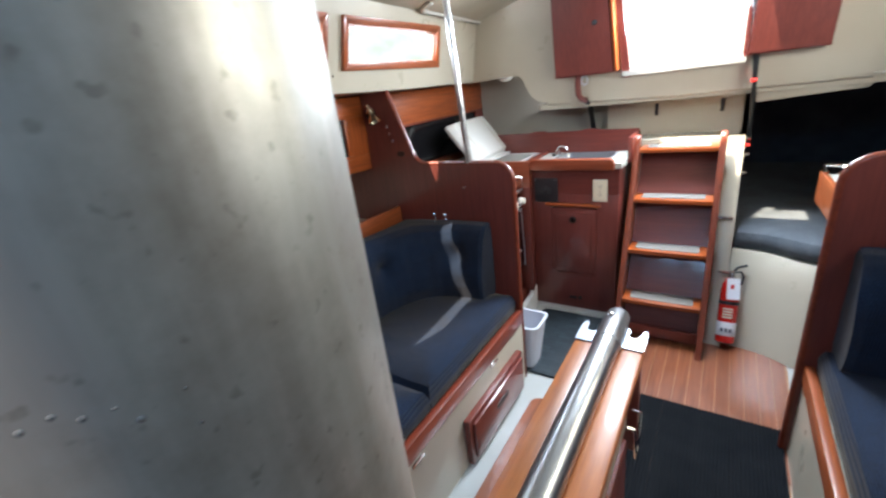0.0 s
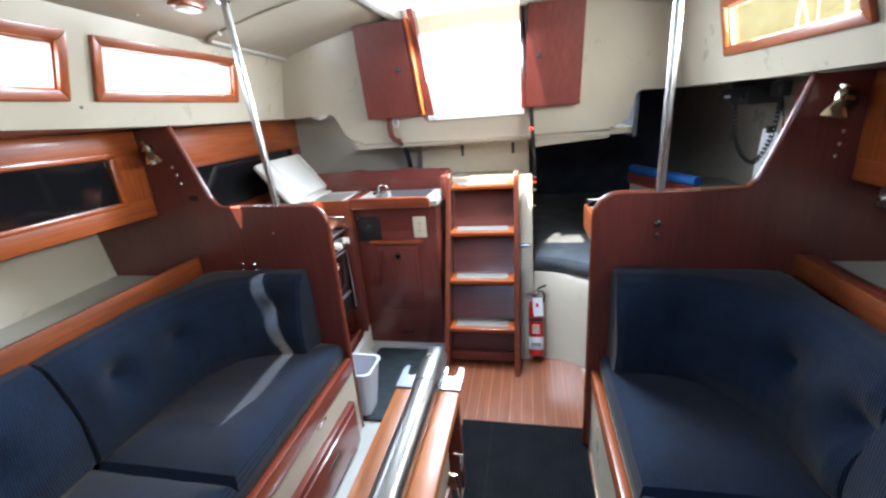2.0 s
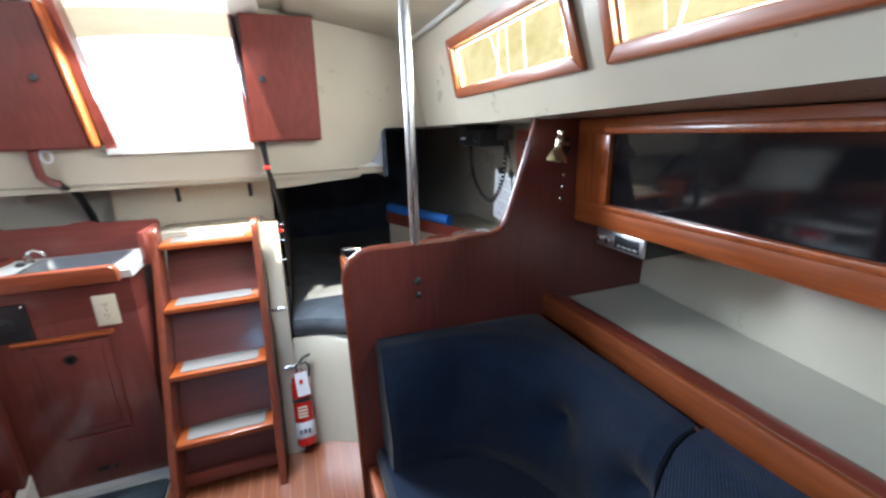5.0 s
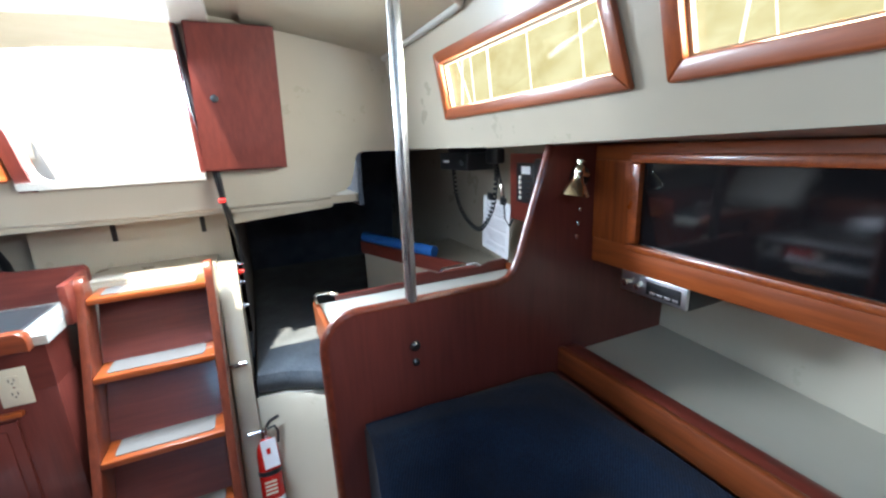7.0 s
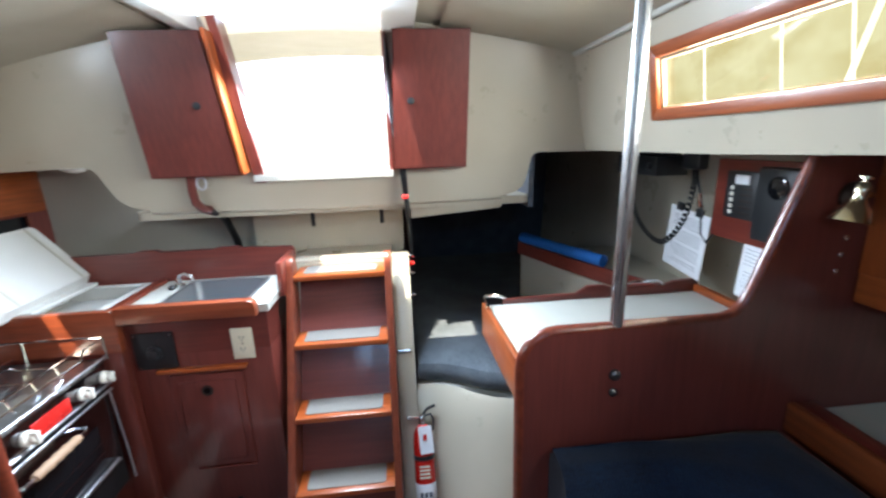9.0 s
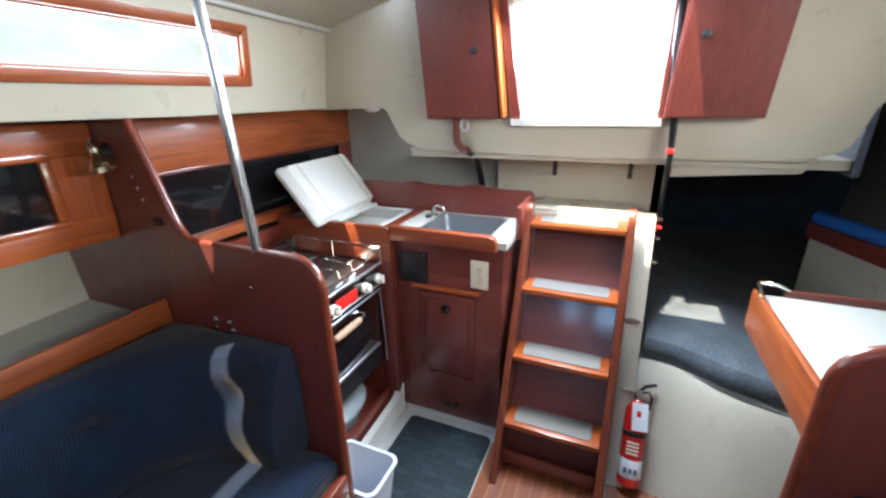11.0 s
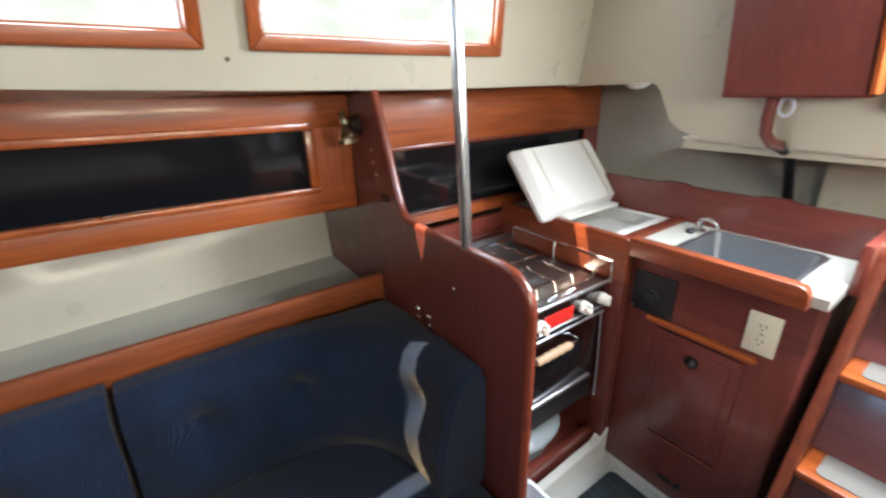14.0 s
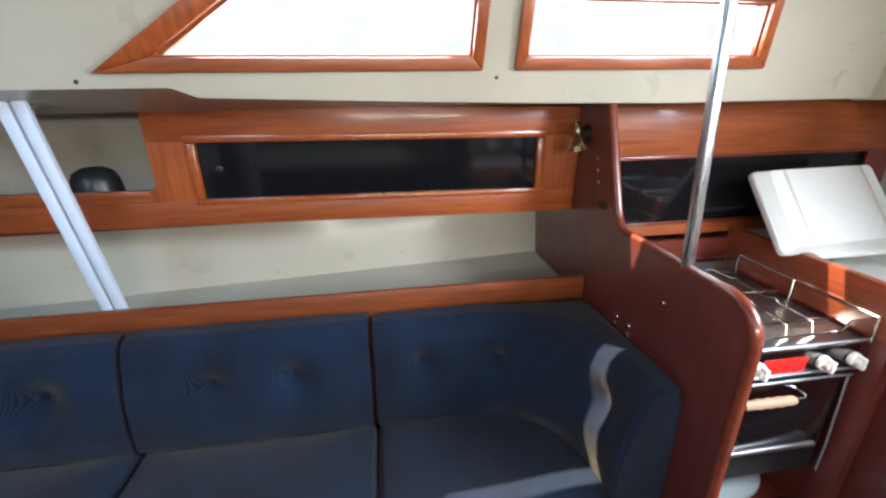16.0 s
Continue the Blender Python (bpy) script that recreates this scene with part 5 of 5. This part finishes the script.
def extinguisher():
    e = thing("fire_extinguisher", (0.366, 2.612, 0.03), "red fire extinguisher with a white tag on the berth front", "fire extinguisher")
    m = Matrix.Translation((0.366, 2.608, 0.028)) @ Matrix.Rotation(radians(-23), 4, "X")

    def piece(name, bm, material, label="", owner=None):
        return part(name, moved(bm, m), material, owner or e, label)
    cylinder = piece("cylinder", lathe([(0.034, 0.0), (0.040, 0.006), (0.040, 0.25), (0.036, 0.28), (0.022, 0.305), (0.014, 0.312)], 28), RED)
    piece("label", lathe([(0.0402, 0.035), (0.0406, 0.036), (0.0406, 0.10), (0.0402, 0.101)], 28), PAPER, "white instruction label", cylinder)
    piece("strap", lathe([(0.0405, 0.185), (0.042, 0.186), (0.042, 0.200), (0.0405, 0.201)], 28), BLACK, "black retaining strap")
    piece("wall_bracket", box(-0.016, 0.016, 0.036, 0.0455, 0.08, 0.27, 0.002), BLACK, "black wall bracket")
    for k in range(4):
        piece("print_bar", box(-0.022, 0.018, -0.0412, -0.0385, 0.122 + 0.013 * k, 0.128 + 0.013 * k), IVORY, "", cylinder)
    for k in range(3):
        piece("print_mark", box(-0.024 + 0.017 * k, -0.012 + 0.017 * k, -0.0415, -0.0385, 0.054, 0.072), INK, "", cylinder)
    piece("valve", lathe([(0.014, 0.309), (0.016, 0.313), (0.013, 0.339), (0.010, 0.349)], 16), CHROME)
    piece("lever", tube([(0.005, 0, 0.346), (0.02, 0, 0.366), (0.055, -0.005, 0.379)], 0.006, 8), BLACK)
    piece("carry_handle", tube([(0.005, 0, 0.339), (0.035, 0, 0.346), (0.045, 0, 0.324), (0.04, 0, 0.284)], 0.005, 8), BLACK)
    piece("nozzle", at(lathe([(0.007, 0), (0.008, 0.045), (0.005, 0.048)], 12), -0.01, -0.004, 0.339, 0, -90), CHROME)
    tag = piece("tag", moved(box(-0.026, 0.026, -0.0006, 0.0006, -0.10, 0.0), Matrix.Translation((0.006, -0.044, 0.312)) @ Matrix.Rotation(radians(-4), 4, "Y")), PAPER, "white inspection tag")
    piece("tag_mark", box(-0.002, 0.012, -0.0462, -0.0444, 0.262, 0.282), RED, "", tag)
    return e


extinguisher()
single("door_bolt", join(at(lathe([(0.006, 0), (0.006, 0.035), (0.010, 0.036), (0.010, 0.06), (0.007, 0.063)], 14), 0.278, 2.838, 0.581, 0, 90), box(0.2815, 0.325, 2.833, 2.8475, 0.574, 0.588)), CHROME, "chrome barrel bolt beside the ladder", "bolt")
for z, m, nm, lab in ((0.955, CHROME, "engine_key", "chrome key switch beside the ladder"), (0.925, RED, "stop_button", "red push button beside the ladder"), (0.885, CHROME, "engine_switch", "chrome switch beside the ladder"), (0.80, CHROME, "engine_switch_low", "chrome switch beside the ladder")):
    single(nm, at(lathe([(0.013, 0), (0.013, 0.008), (0.008, 0.012), (0.008, 0.022), (0.005, 0.024)], 14), 0.3515, 2.622 + RAKE * z, z - 0.03, 0, 90), m, lab, "switch")


def wall_cabinet(x0, x1, x2, x3, latch, label):
    c = thing("wall_cabinet", ((x0 + x1) / 2, 2.85, 1.30), label, "cabinet", "cabinets beside the companionway")
    part("box", raked([(x0, 1.302), (x1, 1.302), (x3, 1.742), (x2, 1.742)], 0.065, 0.064), MAHOGANY, c)
    part("door", raked([(x0 + 0.006, 1.308), (x1 - 0.006, 1.308), (x3 - 0.006, 1.736), (x2 + 0.006, 1.736)], 0.077, 0.0115), MAHOGANY, c)
    part("latch", at(lathe([(0.012, 0), (0.012, 0.004), (0.007, 0.006)], 16), latch, aft_y(1.53) - 0.076, 1.53, 90), BLACK, c, "dark finger latch")
    return c


wall_cabinet(0.314, 0.580, 0.335, 0.585, 0.385, "mahogany wall cabinet beside the companionway")
wall_cabinet(-0.515, -0.215, -0.500, -0.235, -0.30, "mahogany wall cabinet with a teak edge strip")
single("cabinet_edge_strip", raked([(-0.214, 1.31), (-0.204, 1.31), (-0.222, 1.745), (-0.232, 1.745)], 0.08, 0.079), TEAK_Z, "bright teak strip along the cabinet edge", "trim")
structure("door_1", join(raked([(-0.190, 1.27), (-0.153, 1.27), (-0.202, 1.79), (-0.230, 1.79)], 0.022, 0.075)), MAHOGANY, "mahogany jamb of the companionway", "door frame")
structure("door_2", join(raked([(0.298, 1.29), (0.312, 1.29), (0.312, 1.79), (0.298, 1.79)], 0.022, 0.075)), MAHOGANY, "mahogany jamb of the companionway", "door frame")
structure("door_sill", raked([(-0.19, 1.275), (0.312, 1.275), (0.312, 1.298), (-0.19, 1.298)], 0.03, 0.09), LAMINATE, "pale companionway sill", "door frame")
for x, way in ((-0.157, 1), (0.300, -1)):
    corner = [(x, 1.296), (x + way * 0.05, 1.296)] + [(x + way * (0.05 - 0.05 * math.sin(a)), 1.346 - 0.05 * math.cos(a)) for a in (0.3, 0.6, 0.9, 1.2)] + [(x, 1.346)]
    structure("door_corner", raked(corner, 0.012, 0.05), LAMINATE, "rounded lower corner of the companionway opening", "door frame")
for x, x1 in ((-0.305, -0.262), (0.300, 0.404)):
    structure("hatch_coaming", box(x, x1, HATCH[2] - 0.25, 2.80, roof_z(x1) - 0.03, roof_z(x) + 0.06, 0.003), WHITE, "white coaming of the sliding hatch", "trim")
single("white_ring", moved(tube([(0.016 * math.cos(a), 0, 0.022 * math.sin(a)) for a in [k * math.pi / 8 for k in range(16)]], 0.004, 8, True), Matrix.Translation((-0.375, 2.89, 1.277))), PLASTIC, "white plastic ring hanging below the cabinet", "ring")
hose = thing("vent_hose", (-0.41, 2.9, 1.2), "dark drain hose from under the cabinet", "hose")
part("upper_pipe", tube([(-0.405, 2.885, 1.31), (-0.41, 2.89, 1.25), (-0.408, 2.895, 1.21), (-0.395, 2.91, 1.185), (-0.375, 2.93, 1.175)], 0.016, 10), MAHOGANY, hose, "red-brown pipe")
part("lower_hose", tube([(-0.382, 2.925, 1.176), (-0.377, 2.96, 1.162), (-0.382, 3.02, 1.145), (-0.392, 3.09, 1.11), (-0.40, 3.15, 1.06), (-0.405, 3.20, 1.005), (-0.405, 3.222, 0.95)], 0.015, 10), BLACK, hose)
cable = thing("cable", (0.35, 2.9, 1.1), "dark cable bundle hanging beside the companionway", "cable")
part("conduit", tube([(0.308, 2.80, 1.74), (0.318, 2.84, 1.55), (0.345, 2.875, 1.36), (0.352, 2.885, 1.27), (0.354, 2.90, 1.18), (0.36, 2.99, 1.12), (0.366, 3.08, 1.02), (0.368, 3.1, 0.92)], 0.009, 8), BLACK, cable)
part("wire", tube([(0.306, 2.79, 1.74), (0.312, 2.82, 1.50), (0.338, 2.87, 1.30), (0.347, 2.885, 1.20), (0.354, 2.95, 1.10)], 0.004, 6), BLACK, cable)
part("clip", box(0.338, 0.362, 2.872, 2.896, 1.19, 1.205, 0.003), RED, cable, "orange-red tape")

# ---- navigation corner ----


def nav_desk():
    d = thing("chart_table", (0.98, 2.33, 0.8), "white-topped chart table with varnished wooden edges", "chart table")
    part("tabletop", prism([(0.612, 2.04), (1.375, 2.04), (1.375, 2.606), (0.602, 2.606)], "z", 0.80, 0.848), LAMINATE, d)
    part("front_edge", prism([(0.596, 2.04), (0.612, 2.04), (0.602, 2.606), (0.586, 2.606)], "z", 0.745, 0.862, 0.003), TEAK_Y, d)
    part("back_rail", prism([(0.66, 0.80), (1.375, 0.80), (1.375, 0.895), (1.28, 0.89), (1.24, 0.878), (1.06, 0.878), (1.02, 0.893), (0.96, 0.893), (0.92, 0.868), (0.66, 0.866)], "y", 2.607, 2.622, 0.003), MAHOGANY_X, d)
    part("hull_rail", box(1.352, 1.375, 2.04, 2.606, 0.849, 0.875, 0.004), TEAK_Y, d)
    part("corner_rail", tube([(0.594, 2.54, 0.866), (0.594, 2.60, 0.878), (0.60, 2.614, 0.88), (0.64, 2.616, 0.878), (0.672, 2.616, 0.866)], 0.006, 8), CHROME, d, "chrome corner grab")
    part("grab_rail", tube([(1.06, 2.614, 0.878), (1.075, 2.612, 0.892), (1.15, 2.605, 0.897), (1.22, 2.612, 0.892), (1.24, 2.614, 0.878)], 0.006, 8), CHROME, d, "chrome grab rail")
    part("drawer_box", prism([(0.66, 2.05), (1.30, 2.05), (1.30, 2.59), (0.66, 2.59)], "z", 0.74, 0.80), MAHOGANY_X, d)
    return d


nav_desk()
single("shelf_rail", slab([[(1.28, 2.63, 0.80), (1.10, 3.05, 0.80), (0.96, 3.42, 0.80)], [(1.28, 2.63, 0.862), (1.10, 3.05, 0.862), (0.96, 3.42, 0.862)]], 0.016), MAHOGANY_Y, "mahogany fiddle rail along the quarter berth shelf", "trim")
structure("berth_shelf", prism([(1.29, 2.63), (1.50, 2.63), (1.50, 3.45), (0.975, 3.43), (1.115, 3.05)], "z", 0.785, 0.80), CREAM, "cream shelf outboard of the quarter berth", "shelf")
structure("berth_shelf_front", slab([[(1.29, 2.625, 0.555), (1.112, 3.05, 0.555), (0.972, 3.42, 0.555)], [(1.29, 2.625, 0.80), (1.112, 3.05, 0.80), (0.972, 3.42, 0.80)]], 0.01), CREAM, "cream panel below the quarter berth shelf", "wall")
single("foam_tube", tube([(1.165, 2.90, 0.886), (1.10, 3.06, 0.888), (1.0, 3.33, 0.888), (0.97, 3.41, 0.888)], 0.026, 14), BLUE_FOAM, "blue foam tube lying on the shelf rail", "foam tube")

radio = thing("vhf_radio", (1.33, 2.85, 1.25), "black marine radio slung under the side deck", "radio")
part("body", box(1.27, 1.40, 2.76, 3.03, 1.245, 1.318, 0.005), BLACK, radio)
part("bracket", box(1.30, 1.38, 2.78, 3.0, 1.318, 1.344, 0.003), BLACK, radio)
part("display", box(1.2675, 1.2702, 2.93, 2.99, 1.275, 1.287, 0.001), PAPER, radio, "pale lettering strip")
part("knob", at(lathe([(0.012, 0), (0.012, 0.012), (0.009, 0.015)], 14), 1.27, 2.80, 1.28, 0, -90), BLACK, radio)
mic = thing("radio_microphone", (1.34, 2.70, 1.3), "black fist microphone with a coiled cord", "microphone")
part("housing", box(1.315, 1.355, 2.60, 2.69, 1.275, 1.335, 0.01), BLACK, mic)


def coiled(points, turns, r, wire):
    pts = [Vector(p) for p in points]
    out = []
    steps = turns * 8
    for k in range(steps + 1):
        f = k / steps * (len(pts) - 1)
        i = min(int(f), len(pts) - 2)
        u = f - i
        p0, p1, p2, p3 = pts[max(i - 1, 0)], pts[i], pts[i + 1], pts[min(i + 2, len(pts) - 1)]
        p = 0.5 * ((2 * p1) + (p2 - p0) * u + (2 * p0 - 5 * p1 + 4 * p2 - p3) * u * u + (3 * p1 - p0 - 3 * p2 + p3) * u ** 3)
        a = 2 * math.pi * k / 8
        out.append(p + Vector((math.cos(a) * r, math.sin(a) * r * 0.4, math.sin(a) * r)))
    return tube(out, wire, 5)


part("coiled_cord", coiled([(1.34, 3.03, 1.245), (1.345, 3.018, 1.12), (1.345, 2.94, 1.025), (1.345, 2.80, 0.985), (1.345, 2.69, 1.085), (1.34, 2.645, 1.22), (1.335, 2.64, 1.29)], 42, 0.008, 0.0035), BLACK, mic)
part("plain_cord", tube([(1.35, 2.655, 1.28), (1.35, 2.61, 1.16), (1.352, 2.60, 1.06), (1.352, 2.57, 1.035), (1.352, 2.545, 1.07), (1.352, 2.54, 1.18), (1.352, 2.53, 1.25)], 0.0045, 6), BLACK, mic)
part("plug", tube([(1.35, 2.625, 1.195), (1.35, 2.612, 1.15)], 0.009, 8), CHROME, mic)


def hanging(name, y0, y1, z0, z1, x, skew, label, rows, cat):
    p = thing(name, (x, (y0 + y1) / 2, z0), label, cat)
    m = Matrix.Translation((x, (y0 + y1) / 2, z1)) @ Matrix.Rotation(radians(skew), 4, "X")
    w, h = y1 - y0, z1 - z0
    part("sheet", moved(box(-0.0008, 0.0008, -w / 2, w / 2, -h, 0), m), PAPER, p)
    rng = random.Random(4)
    for k in range(rows):
        a = -h * (0.12 + 0.8 * k / rows)
        e = rng.uniform(0.1, 0.42) * w
        if k % 6 != 5:
            part("print_line", moved(box(-0.0016, -0.001, -w * 0.38 + 0.0, w * 0.42 - e * 0.4, a - h * 0.006, a), m), INK, p)
    return p, m


page, pm = hanging("paper_sheet", 2.56, 2.765, 0.90, 1.13, 1.352, 6, "printed white paper sheet clipped to the liner", 20, "paper")
for dy in (-0.05, 0.05):
    part("bulldog_clip", moved(box(-0.006, 0.004, dy - 0.018, dy + 0.018, -0.012, 0.018, 0.003), pm), BLACK, page)
hanging("tide_card", 2.335, 2.415, 0.90, 1.075, 1.352, 4, "narrow printed card pinned to the liner", 12, "card")

board = thing("instrument_panel", (1.35, 2.35, 1.07), "mahogany instrument board with black switch panels", "instrument panel")
part("board", box(1.335, 1.356, 2.12, 2.54, 1.072, 1.315, 0.004), MAHOGANY_Y, board)
part("switch_panel", box(1.326, 1.3345, 2.365, 2.487, 1.143, 1.283, 0.003), BLACK, board)
part("meter", box(1.322, 1.3265, 2.40, 2.45, 1.245, 1.272, 0.002), PAPER, board, "pale meter")
for k in range(5):
    part("rocker_switch", box(1.321, 1.3265, 2.452, 2.464, 1.155 + 0.018 * k, 1.167 + 0.018 * k, 0.002), KNOB, board)
    part("label_strip", box(1.3245, 1.3265, 2.388, 2.428, 1.158 + 0.018 * k, 1.163 + 0.018 * k), BRONZE, board)
part("display_unit", box(1.30, 1.3345, 2.20, 2.352, 1.10, 1.30, 0.008), BLACK, board)
part("dial", at(lathe([(0.03, 0), (0.03, 0.005), (0.025, 0.007)], 20), 1.30, 2.28, 1.25, 0, -90), SMOKED, board)

for side in (1, -1):
    for k in range(6):
        y = 0.6 + 0.42 * k
        xx = side_x(side, y, 1.66) - side * 0.045
        single("headliner_button", at(lathe([(0.007, 0), (0.006, 0.003), (0.002, 0.004)], 12), xx, y, roof_z(xx) + 0.0005, 180), LAMINATE, "small white screw button in the headliner", "screw button", "headliner screw buttons")
for y in (0.78, 1.685):
    single("screw_button", at(lathe([(0.005, 0), (0.004, 0.002)], 12), side_x(-1, y, 1.415), y, 1.415, 0, 90), BRONZE, "small screw in the coachroof side", "screw")

# teak dome light on the deckhead
dl = thing("dome_light", (-0.71, 1.93, 1.70), "small teak-rimmed dome light on the headliner", "ceiling light")
zc = roof_z(-0.72) + 0.004
part("base", prism(rounded(-0.745, -0.675, 1.87, 1.98, 0.022), "z", zc - 0.018, zc + 0.006, 0.005), TEAK_Y, dl)
part("lens", prism(rounded(-0.735, -0.685, 1.885, 1.965, 0.018), "z", zc - 0.027, zc - 0.0185, 0.004), KNOB, dl)

# ---- planks of the sole ----


def sole_end(x):
    """Aft end of the sole, which curves in under the berth front."""
    return 2.628 - (0 if x < 0.34 else 0.072 * ((x - 0.34) / 0.25) ** 2)


x = -0.157
while x < 0.585:
    w = min(0.047, 0.592 - x)
    y0 = 2.108 if x < 0.53 else 2.16
    yf = y0 - 0.3 if x > -0.03 else 2.032
    bm = prism([(x, yf), (x + w, yf), (x + w, sole_end(x + w)), (x, sole_end(x))], "z", 0.004, 0.0062)
    part("plank", bm, SOLE, sole)
    x += 0.047 + 0.003
